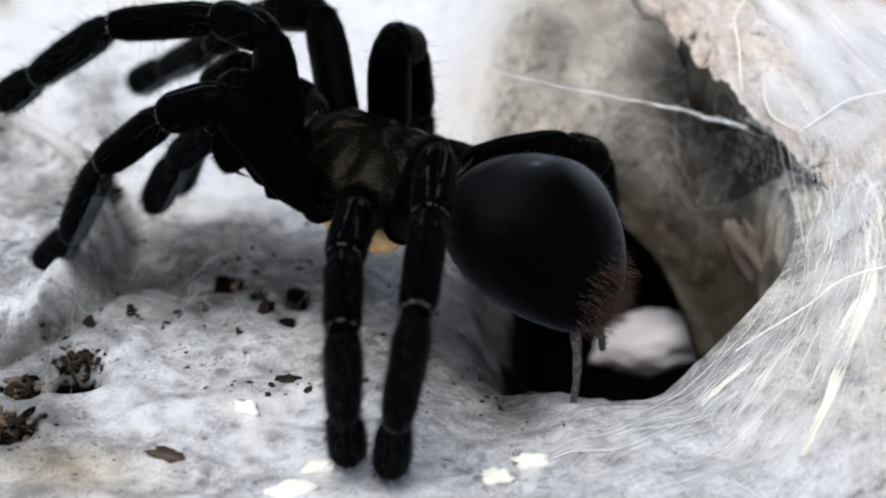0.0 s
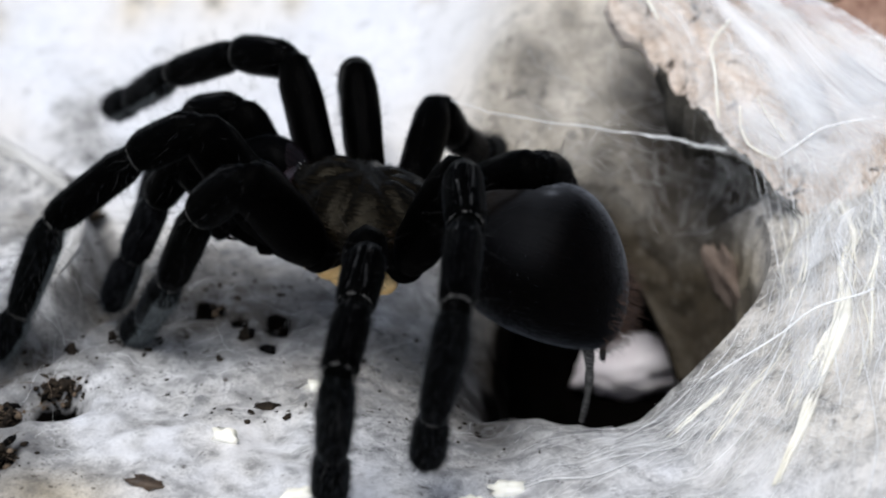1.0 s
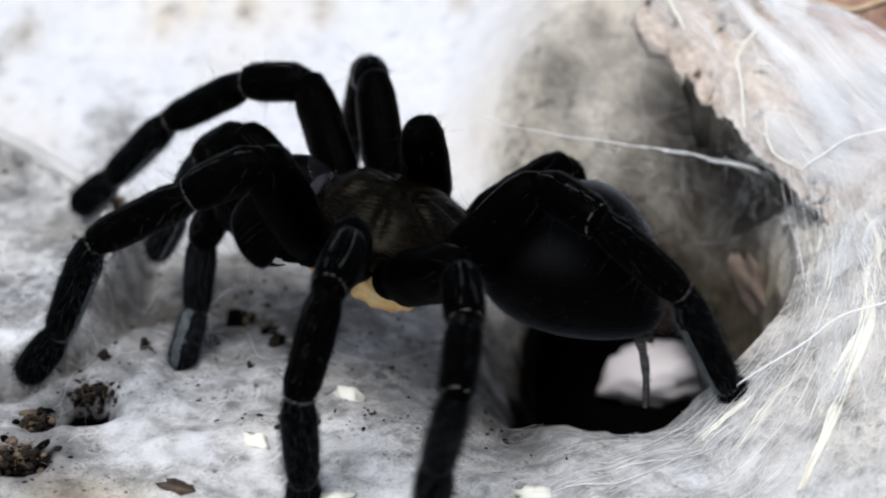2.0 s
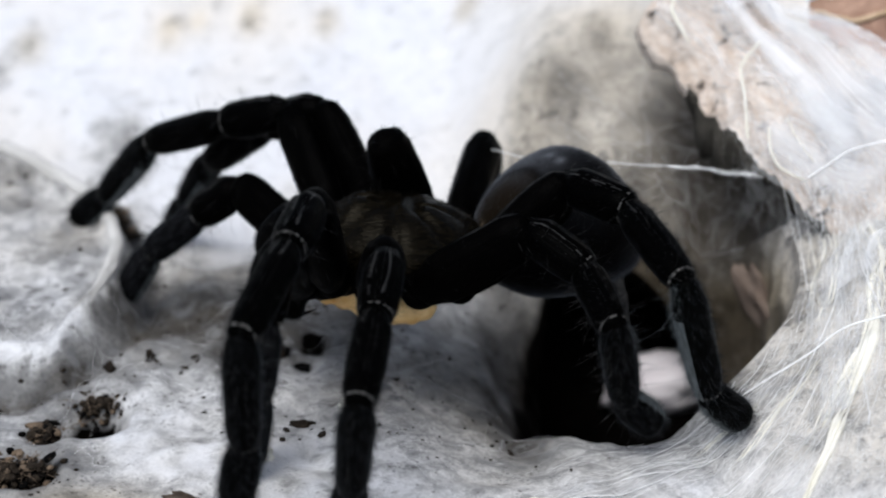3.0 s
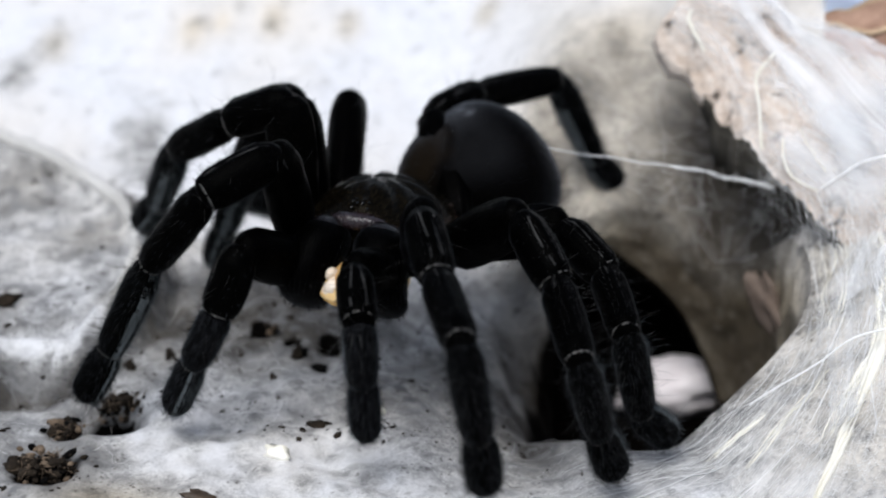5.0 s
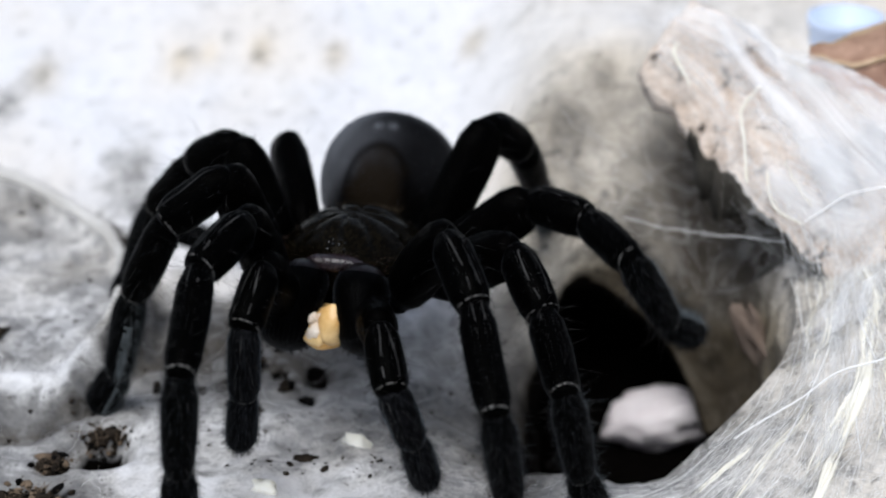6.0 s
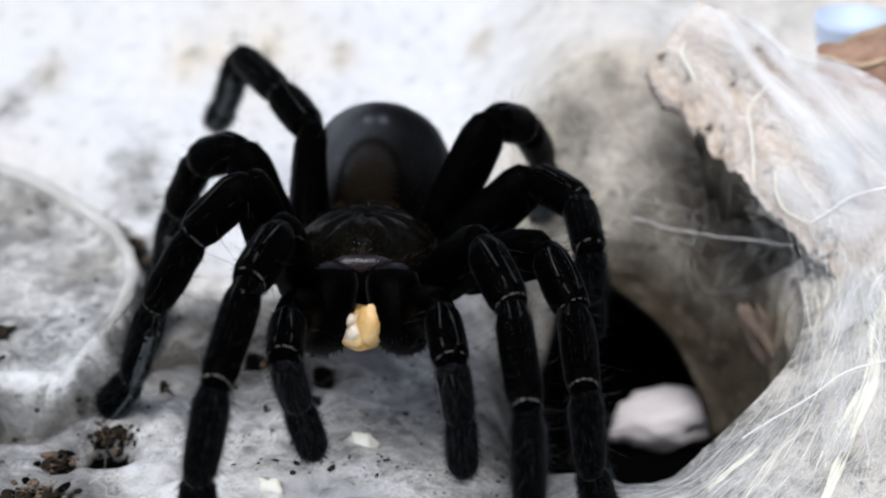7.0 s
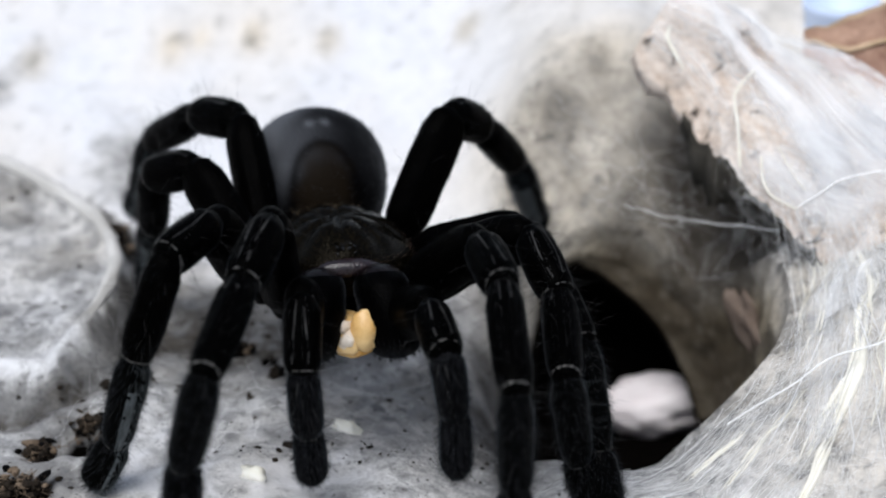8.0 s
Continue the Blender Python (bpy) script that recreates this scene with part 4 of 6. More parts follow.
def build_veil():
    veil = new("web_veil")
    tagged(veil, "thin white gauze of silk drawn over the bark and slope", "web")
    for k, (u0, u1, lift) in enumerate(((0.02, 0.82, 0.0), (0.62, 1.36, 0.0007), (1.18, 2.0, 0.0))):
        sh, nu, nv, uv, rows = Shape(), 60, 50, [], []
        for i in range(nu):
            u = u0 + (u1 - u0) * i / (nu - 1)
            low = 0.10 - 0.16 * smooth_step(0.25, 0.5, u) + 0.12 * noise.noise(Vector((u * 9, 1, 1))) if u < 1 else 0.0
            rows.append([veil_point(u, low + (1 - low) * j / (nv - 1)) + Vector((0, -0.3, 1)) * lift for j in range(nv)])
            uv += [(u * 2.0, j / (nv - 1) * 2.4, k * 3.7) for j in range(nv)]
        sh.rings(rows, close=False)
        me = sh.data("gauze", [GAUZE])
        me.attributes.new("along", "FLOAT_VECTOR", "POINT").data.foreach_set("vector", [c for q in uv for c in q])
        part("gauze", me, veil)
    for k, (way, half, thick) in enumerate(BANDS):
        sh, n, edge, uv, rows = Shape(), 15, [], [], []
        line = spread(way, 48)
        for i, (u, v) in enumerate(line):
            s = i / (len(line) - 1)
            wide = half * (0.75 + 0.5 * s) * (1 + 0.35 * noise.noise(Vector((s * 5, k * 3.1, 0))))
            row = []
            for j in range(n):
                q = 2 * j / (n - 1) - 1
                row.append(veil_point(u, v + q * wide) + Vector((0, -0.3, 1)) * (0.0006 + 0.0003 * k))
                edge.append(thick * (1 - q * q) * min(1.0, 5 * s + 0.1, 6 * (1 - s)))
                uv.append((s * 3.0, q * half * 8, k * 4.3))
            rows.append(row)
        sh.rings(rows, close=False)
        me = sh.data("gauze_band", [GAUZE_BAND])
        me.attributes.new("along", "FLOAT_VECTOR", "POINT").data.foreach_set("vector", [c for q in uv for c in q])
        me.attributes.new("edge", "FLOAT", "POINT").data.foreach_set("value", edge)
        part("gauze_band", me, veil, "dense white band of drawn-out silk")
    for way, r in CORDS:
        sh = Shape()
        pts = [veil_point(u, v) + Vector((-0.0002, -0.0008, 0.0009)) for u, v in spread(way, 30)]
        sh.tube(pts, lambda s, r=r: r * (0.45 + 0.55 * math.sin(math.pi * (0.12 + 0.8 * s))) * (1 + 0.45 * noise.noise(Vector((s * 6, r * 9e4, 0)))), 0, 7)
        for q in range(3):
            sh.tube([p + Vector((noise.noise(Vector((i * 0.2, q, 1))), 0, noise.noise(Vector((i * 0.2, q, 9))))) * 0.0006 for i, p in enumerate(pts)], 0.00003, 0, 3)
        part("cord", sh.data("cord", [CREAM_THREAD]), veil, "cream silk cord")


thread = None


def build_threads():
    """A loose line over the burrow mouth and a stray one before the curtain."""
    global thread
    sh = Shape()
    pts = [Vector((4.7 * s, 0, 0.10 * math.sin(s * 5) - 0.35 * s * (1 - s) + 0.05 * noise.noise(Vector((s * 11, 1, 1))))) * CM for s in np.linspace(0, 1, 40)]
    sh.tube(pts, lambda s: 0.000095 * (1.1 - 0.5 * s) * (1 + 0.5 * noise.noise(Vector((s * 22, 5, 5)))), 0, 5)
    for k in range(10):
        sh.tube([p + Vector((0, random.gauss(0, 1), random.gauss(0, 1))) * 0.0004 * (1 - i / 20) for i, p in enumerate(pts[:20])], 0.00004, 0, 3)
    thread = new("loose_thread", sh.data("loose_thread", [THREAD]))
    tagged(thread, "loose white silk line stretched over the burrow mouth", "silk thread", "silk threads")
    sh = Shape()
    sh.tube(hang(Vector((3.95, -2.95, 0.55)), Vector((5.9, -3.2, 1.95)), 24, -0.10, 0.15, 3.0), 0.00013, 0, 5)
    branch = Shape()
    branch.tube([veil_point(u, v) + Vector((-0.0002, -0.0012, 0.0012)) for u, v in spread(((0.75, 0.06), (0.775, 0.16), (0.79, 0.25), (0.84, 0.34), (0.90, 0.42)), 24)], 0.00013, 0, 5)
    branch = new("branch_thread", branch.data("branch_thread", [THREAD]))
    tagged(branch, "white silk line drawn up over the bark", "silk thread", "silk threads")
    stray = new("stray_thread", sh.data("stray_thread", [THREAD]))
    tagged(stray, "single white silk line before the web curtain", "silk thread", "silk threads")


# ---- the tarantula ----
tarantula = new("tarantula")
tagged(tarantula, "black velvety tarantula turning round on its silk sheet", "spider")
LEGS, SEGMENTS, HIPS = {}, {}, {}


def segment(kind, length, half, taper, seed, pad_from, plush):
    """One leg segment along +x, its upper side to +z."""
    sh, n, m = Shape(), 36, 28
    random.seed(seed)
    pad = half * 0.30
    rings, radii = [], []
    for i in range(m + 1):
        s = (i - 0.55 if i == m - 1 else i) / m
        x = -pad + (length + 2 * pad * (kind != "tarsus")) * s
        lo, hi = {"femur": (0.62, 0.74), "patella": (0.58, 0.80), "tibia": (0.66, 0.74), "metatarsus": (0.70, 0.72), "tarsus": (0.72, 0.9)}[kind]
        end = min(lo + (1 - lo) * min(1.0, s * 4.5), hi + (1 - hi) * min(1.0, (1 - s) * 5.5))
        end = 1 - (1 - end) ** 1.0
        if s < 0.05:
            end *= 0.55 + 9.0 * s
        if s > 0.96 and kind != "tarsus":
            end *= 0.60 + 10.0 * (1 - s)
        r = half * end * (1 + (taper - 1) * s)
        bulge = {"femur": 0.12, "patella": 0.10, "tibia": 0.07, "metatarsus": 0.12, "tarsus": 0.10}[kind]
        r *= 1 + bulge * math.sin(s ** (0.75 if kind == "metatarsus" else 1.15) * math.pi)
        if kind == "tarsus" and s > 0.72:
            r *= math.sqrt(max(0.04, 1 - ((s - 0.72) / 0.29) ** 2))
        tall = 1.26 if kind == "femur" else 1.04 if kind == "patella" else 1.0
        radii.append((x, r, tall))
        row = []
        for j in range(n):
            a = 2 * math.pi * j / n
            if j in (8, 12):
                a -= radians(5.5)
            if j in (7, 8):
                a += radians(6) * math.sin(s * 5.5 + seed)
            if j in (11, 12):
                a -= radians(6) * math.sin(s * 5.0 + seed)
            k = 1 + 0.05 * noise.noise(Vector((x * 260 + seed, math.cos(a) * 1.6, math.sin(a) * 1.6)))
            if kind in ("patella", "tibia", "femur") and j in (7, 8, 11, 12) and 0.1 < s < 0.85:
                k *= 0.955
            row.append(Vector((x, math.cos(a) * r * 0.94 * k, math.sin(a) * r * tall * k)))
        rings.append(row)

    def skin(i, j):
        ang = (j + 0.5) * 360 / n
        s = i / m
        if kind in ("tibia", "metatarsus", "patella") and i == m - 2 and noise.noise(Vector((j * 0.6, seed, 0))) > -0.05:
            return 1
        if j in (7, 11) and (kind == "patella" and 0.08 < s < 0.85 or kind == "tibia" and 0.05 < s < 0.22) and noise.noise(Vector((s * 4, j, seed))) > -0.2:
            return 3
        if kind in ("metatarsus", "tarsus") and pad_from + (0 if kind == "metatarsus" else 22) + 14 * noise.noise(Vector((i * 0.5, seed, 2))) < ang < 318 + 14 * noise.noise(Vector((i * 0.5, seed, 6))) and s > (0.25 if kind == "metatarsus" else 0.05):
            return 2
        return 0

    start = sh.rings(rings, skin)
    sh.cap(start, n, 0, flip=True)
    sh.cap(start + m * n, n, 0)
    count = {"femur": 420, "patella": 420, "tibia": 800, "metatarsus": 1500, "tarsus": 1100}[kind]
    for k in range(count):
        s = random.random()
        x, r, tall = radii[min(m, int(s * (m + 1)))]
        a = random.uniform(0, 2 * math.pi)
        out = Vector((0, math.cos(a), math.sin(a)))
        below = kind in ("metatarsus", "tarsus") and math.sin(a) < -0.6
        long = random.random() < (0.045 if kind in ("tibia", "metatarsus", "patella") else 0.008)
        ln = half * (random.uniform(0.9, 1.8) if long else random.uniform(0.20, 0.42) * (1.35 if kind in ("metatarsus", "tarsus") else 1))
        lean = Vector((random.uniform(0.5, 1.5) * (0.3 if long else 1), random.gauss(0, 0.2), random.gauss(0, 0.2)))
        ash = random.random() < {"metatarsus": 0.55, "tarsus": 0.55, "tibia": 0.25, "patella": 0.2}.get(kind, 0.06)
        if ash:
            lean *= 0.7
            ln *= 1.15
        sh.hair(Vector((x, out.y * r * 0.9, out.z * r * tall * 0.95)), out + lean, ln, 0.000024, 2 if below else 3 if long else 5 if ash else 4)
    if kind in ("tibia", "metatarsus", "patella"):
        x, r, tall = radii[m - 2]
        for k in range(44):
            a = random.uniform(0, 2 * math.pi)
            out = Vector((0, math.cos(a), math.sin(a)))
            sh.hair(Vector((x - 0.0002, 0, 0)) + out * r * 0.95, out * 0.45 + Vector((1, 0, 0)), half * random.uniform(0.12, 0.3), 0.000025, 1)
    if kind in ("patella", "tibia"):
        for k in range(40 if plush else 90):
            s = random.uniform(0.08, 0.8)
            x, r, tall = radii[int(s * m)]
            a = 2 * math.pi * (random.choice((6.6, 8.2, 10.6, 12.2)) + 0.25) / n
            out = Vector((0, math.cos(a), math.sin(a)))
            sh.hair(Vector((x, out.y * r * 0.94, out.z * r * tall)), out * 0.35 + Vector((1, 0, 0)), half * 0.22, 0.00003, 3)
    return sh.data(kind, [PLUSH if plush and kind in ("tibia", "tarsus") else {"femur": HIDE, "metatarsus": ASHEN, "tarsus": ASHEN}.get(kind, FUZZ), PALE_JOINT, SCOPULA, STRIPE, HAIR, FRINGE])


def build_leg(key, name, hip, lengths, seed, size=1.0):
    hip = Vector(hip)
    root = Vector((hip.x * 0.62, hip.y * 0.36, hip.z - 0.0015))
    sh = Shape()
    d = hip - root
    rings = []
    side = d.cross(Vector((0, 0, 1))).normalized()
    up = side.cross(d).normalized()
    for i in range(11):
        s = i / 10
        r = 0.0027 * size * (0.55 + 0.45 * math.sin(min(1.0, 0.25 + 1.1 * s) * math.pi * 0.62)) * (1 - 0.12 * math.exp(-((s - 0.62) / 0.06) ** 2)) * (0.55 if i == 10 else 1)
        rings.append([root + d * (s * 1.12) + (side * math.cos(a) + up * math.sin(a)) * r for a in np.arange(16) * math.pi / 8])
    st = sh.rings(rings, lambda i, j: 0)
    sh.cap(st + 160, 16)
    leg = part(name, sh.data("coxa", [HIDE, PALE_JOINT]), tarantula)
    kinds = ("femur", "patella", "tibia", "metatarsus", "tarsus") if len(lengths) == 5 else ("femur", "patella", "tibia", "tarsus")
    halves = {"femur": 0.00265, "patella": 0.00255, "tibia": 0.00245, "metatarsus": 0.0022, "tarsus": 0.0022}
    segs = []
    for i, (kind, ln) in enumerate(zip(kinds, lengths)):
        data = segment(kind, ln, halves[kind] * size, 0.92 if kind in ("tibia", "metatarsus") else 1.0, seed * 10 + i, (252 if name == "pedipalp" else 221) if key.startswith("left") else 286, name == "pedipalp")
        segs.append(part(kind, data, leg, "pale grey pad under dark hair" if kind == "tarsus" else ""))
    LEGS[key], SEGMENTS[key], HIPS[key] = segs, lengths, hip


def build_legs():
    spec = {"first": ((0.0088, 0.0085, -0.003), (0.0195, 0.0105, 0.0160, 0.0150, 0.0085)), "second": ((0.0032, 0.0110, -0.003), (0.0180, 0.0100, 0.0145, 0.0145, 0.0085)),
            "third": ((-0.0030, 0.0110, -0.003), (0.0165, 0.0090, 0.0125, 0.0140, 0.0085)), "fourth": ((-0.0085, 0.0090, -0.003), (0.0195, 0.0100, 0.0160, 0.0170, 0.0090)),
            "palp": ((0.0125, 0.0055, -0.005), (0.0150, 0.0088, 0.0105, 0.0100))}
    seed = 1
    for side, sign in (("left", 1), ("right", -1)):
        for key, ((x, y, z), lengths) in spec.items():
            build_leg(side + "_" + key, "pedipalp" if key == "palp" else "leg", (x, y * sign, z), lengths, seed, 0.93 if key == "palp" else 1.0)
            seed += 1


def shell_height(x, y):
    """Height of the carapace, with the raised head and the eye mound."""
    s = min(1.0, math.hypot(x / (0.0112 if x > 0 else 0.0122), y / 0.0098))
    z = 0.0050 * (1 - s ** 2.6) + 0.0017 * math.exp(-((x - 0.0070) / 0.0042) ** 2 - (y / 0.0048) ** 2)
    return z + 0.0013 * math.exp(-((x - 0.0096) / 0.0010) ** 2 - (y / 0.0016) ** 2)


def build_carapace():
    sh, rings, n = Shape(), [], 64
    for i in range(25):
        s = i / 24
        row = []
        for j in range(n):
            a = 2 * math.pi * j / n
            front = max(0.0, math.cos(a))
            wide = 0.0102 * (1 - 0.16 * front ** 3 - 0.05 * max(0.0, -math.cos(a)) ** 2)
            x, y = (0.0112 if front > 0 else 0.0122) * math.cos(a) * s, wide * math.sin(a) * s
            z = shell_height(x, y)
            groove = math.cos(a * 4 + 0.4) ** 8 * smooth_step(0.12, 0.4, s) * (1 - smooth_step(0.75, 1.0, s))
            z -= 0.0007 * groove + 0.0009 * math.exp(-((x + 0.002) / 0.0011) ** 2 - (y / 0.0024) ** 2)
            z += 0.00015 * noise.noise(Vector((x * 500, y * 500, 1)))
            if s > 0.96:
                z -= 0.0012
            row.append(Vector((x, y, z)))
        rings.append(row)
    rings.append([Vector((p.x * 0.93, p.y * 0.93, p.z - 0.0022)) for p in rings[-1]])
    sh.rings(rings, 0)
    sh.f = [tuple(reversed(q)) for q in sh.f]
    for k in range(1900):
        a, s = random.uniform(0, 2 * math.pi), math.sqrt(random.random())
        i, j = min(23, int(s * 24)), int(a / (2 * math.pi) * n) % n
        p = rings[i][j].lerp(rings[i + 1][j], s * 24 - i).lerp(rings[i + 1][(j + 1) % n], random.random() * 0.5)
        out = Vector((p.x * 60, p.y * 60, 0.5))
        sh.hair(p.copy(), out + Vector((random.gauss(-0.4, 0.3) - p.y * 60, random.gauss(0, 0.3) + p.x * 50, -0.2)), random.uniform(0.0004, 0.0010), 0.00002, (1 if random.random() < 0.15 else 2) if s < 0.9 else 3)
    sh_data = sh.data("carapace", [CARAPACE, OLIVE_HAIR, HAIR, BROWN_FUR])
    shell = part("carapace", sh_data, tarantula, "domed olive black carapace with radiating grooves")
    eye = Shape()
    for x, y, r in ((0.0098, 0.0004, 0.00032), (0.0098, -0.0004, 0.00032), (0.0099, 0.0011, 0.00026), (0.0099, -0.0011, 0.00026), (0.0093, 0.0011, 0.00024), (0.0093, -0.0011, 0.00024), (0.0093, 0.0006, 0.00018), (0.0093, -0.0006, 0.00018)):
        r *= 0.8
        rings = [[Vector((x + math.sin(th) * math.cos(a) * r, y + math.sin(th) * math.sin(a) * r, shell_height(x, y) + 0.0001 + math.cos(th) * r)) for a in np.arange(10) * math.pi / 5] for th in np.linspace(0.05, 3.1, 7)]
        eye.rings(rings)
    part("eye_cluster", eye.data("eye_cluster", [EYE]), shell, "cluster of small glossy black eyes")
    lip = lump("clypeus", [CLYPEUS], (0.0013, 0.0040, 0.0012), 3.0, 0.12, 24)
    part("clypeus", lip, shell, "bare purplish skin below the eyes").matrix_basis = pose(0.0110, 0, 0.0016, 0, 25, 0)
    under = lump("sternum", [HIDE], (0.0095, 0.0066, 0.0032), 1.5, 0.08, 24)
    part("sternum", under, tarantula).matrix_basis = pose(0, 0, -0.0042)


JAWS = []


def build_chelicerae():
    for sign in (1, -1):
        sh, rings, n, m = Shape(), [], 32, 24
        root, tip = Vector((0.0092, sign * 0.0038, 0.0012)), Vector((0.0158, sign * 0.0056, -0.0096))
        d = (tip - root).normalized()
        side = Vector((0, 1, 0))
        up = d.cross(side).normalized()
        for i in range(m + 1):
            s = i / m
            dome = math.sqrt(max(0.0, 1 - (1 - min(1.0, s / 0.28)) ** 2))
            r = 0.0050 * dome * (1 - 0.14 * s) * math.sqrt(max(0.02, 1 - max(0.0, (s - 0.80) / 0.21) ** 2))
            c = root.lerp(tip, s) + Vector((0.0022 * math.sin(s * math.pi), 0, 0.0002))
            rings.append([c + (side * math.cos(a) * 0.78 + up * math.sin(a) * 1.0) * r * (1 + 0.03 * noise.noise(Vector((math.cos(a) * 2, math.sin(a) * 2, s * 5)))) for a in np.arange(n) * 2 * math.pi / n])
        st = sh.rings(rings, lambda i, j: 1 if i < 3 else 0)
        sh.cap(st + m * n, n)
        for k in range(3000):
            i, j = random.randrange(3, m + 1), random.randrange(n)
            p = rings[i][j]
            c = root.lerp(tip, i / m)
            fringe = i > m - 6 or abs(j * 360 / n - (180 if sign > 0 else 0)) < 30
            sh.hair(p.copy(), (p - c).normalized() * 0.45 + d, random.uniform(0.0003, 0.0008) * (0.9 if fringe else 1), 0.000026, 3 if (fringe or abs(j * 360 / n - (0 if sign > 0 else 180)) < 25) and random.random() < 0.6 else 2)
        jaw = part("chelicera", sh.data("chelicera", [JAW, SHINE, HAIR, FRINGE]), tarantula, "stout black hairy jaw with a glossy base")
        JAWS.append(jaw)
        fang = Shape()
        fang.tube([tip + Vector((-0.0010 - 0.0045 * s, -sign * 0.0022 * s, 0.0004 - 0.0012 * math.sin(s * 2.6))) for s in np.linspace(0, 1, 8)], lambda s: 0.0007 * (1.05 - s), 0, 8)
        part("fang", fang.data("fang", [SHINE]), jaw)


abdomen = None


def build_abdomen():
    global abdomen
    sh, rings, n, m = Shape(), [], 96, 72
    for i in range(m + 1):
        th = math.pi * i / m
        c = -math.cos(th)
        row = []
        for j in range(n):
            a = 2 * math.pi * j / n
            r = math.sin(th) ** 0.9
            x = -0.0130 - 0.0130 * c
            fat = 1 + 0.10 * c - 0.16 * max(0.0, c - 0.1) ** 2
            k = 1 + 0.012 * noise.noise(Vector((c * 3, math.cos(a) * 3, math.sin(a) * 3)))
            row.append(Vector((x, math.cos(a) * 0.0103 * r * fat * k, math.sin(a) * 0.0104 * r * fat * k + 0.0008 * c - 0.0058 * max(0.0, c) ** 2)))
        rings.append(row)

    sh.rings(rings)
    for k in range(3800):
        i, j = random.randrange(1, m), random.randrange(n)
        p = rings[i][j]
        out = Vector((p.x + 0.0130, p.y, p.z)).normalized()
        tail = i > m - 14 and p.z < 0.004
        sh.hair(p + Vector((random.gauss(0, 0.0004), 0, 0)), out * (0.5 if tail else 0.6) + Vector((-0.9, random.gauss(0, 0.25), random.gauss(0, 0.25))), random.uniform(0.0003, 0.0008) * (3.6 if tail else 1), 0.00003, 1 if tail else 0)
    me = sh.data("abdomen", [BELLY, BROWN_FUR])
    wob = [noise.noise(Vector(p) * 350) for p in sh.v]
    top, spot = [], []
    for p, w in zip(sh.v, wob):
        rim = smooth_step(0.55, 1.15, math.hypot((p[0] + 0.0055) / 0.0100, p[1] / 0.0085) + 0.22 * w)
        # grey sheen put into the colour, strong on the right side, weak left
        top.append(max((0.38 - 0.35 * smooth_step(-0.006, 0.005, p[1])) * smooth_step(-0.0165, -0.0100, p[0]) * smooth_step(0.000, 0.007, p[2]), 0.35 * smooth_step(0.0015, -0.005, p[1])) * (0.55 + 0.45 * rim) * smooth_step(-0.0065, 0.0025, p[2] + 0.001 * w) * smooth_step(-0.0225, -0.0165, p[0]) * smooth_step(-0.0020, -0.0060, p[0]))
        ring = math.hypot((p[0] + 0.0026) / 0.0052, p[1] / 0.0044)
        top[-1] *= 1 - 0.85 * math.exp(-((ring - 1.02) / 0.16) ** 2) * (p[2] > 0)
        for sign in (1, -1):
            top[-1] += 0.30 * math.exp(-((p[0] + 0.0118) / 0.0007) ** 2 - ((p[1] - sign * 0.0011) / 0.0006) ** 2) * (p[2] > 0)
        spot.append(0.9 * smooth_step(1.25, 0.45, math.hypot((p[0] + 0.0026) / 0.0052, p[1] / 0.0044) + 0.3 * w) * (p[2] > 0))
    me.attributes.new("sheen_and_marks", "FLOAT", "POINT").data.foreach_set("value", top)
    me.attributes.new("patch", "FLOAT", "POINT").data.foreach_set("value", spot)
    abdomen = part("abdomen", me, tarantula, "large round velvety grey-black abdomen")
    for sign in (1, -1):
        sp = Shape()
        pts = [Vector((-0.0218, sign * 0.0012, -0.0080)) + Vector((-0.0030 * s - 0.0007 * math.sin(s * 3), sign * (0.0004 + 0.0008 * s), (-0.0105 * s - 0.002 * s * s) * (1.0 if sign > 0 else 0.4))) for s in np.linspace(0, 1, 16)]
        sp.tube(pts, lambda s: 0.00085 * (1 - 0.5 * s) * (1 - 0.25 * math.exp(-((s - 0.38) / 0.05) ** 2) - 0.25 * math.exp(-((s - 0.7) / 0.05) ** 2)), 0, 12)
        for k in range(80):
            s = random.random()
            p = pts[min(15, int(s * 16))]
            sp.hair(p.copy(), Vector((-0.6, random.gauss(0, 1), random.gauss(0, 1))), 0.0014, 0.00003, 1)
        part("spinneret", sp.data("spinneret", [SPINNERET, HAIR]), abdomen, "long jointed dark spinneret")
    stalk = Shape()
    stalk.tube([Vector((-0.009, 0, -0.001)), Vector((-0.0115, 0, -0.001)), Vector((-0.0145, 0, -0.001))], 0.0024, 0, 12)
    for k in range(60):
        stalk.hair(Vector((-0.0112, random.gauss(0, 0.002), 0.0012)), Vector((random.gauss(-0.3, 0.3), random.gauss(0, 0.5), 1)), random.uniform(0.0008, 0.0016), 0.00003, 1)
    part("pedicel", stalk.data("pedicel", [HIDE, TAN_FUR]), tarantula)


grub = None


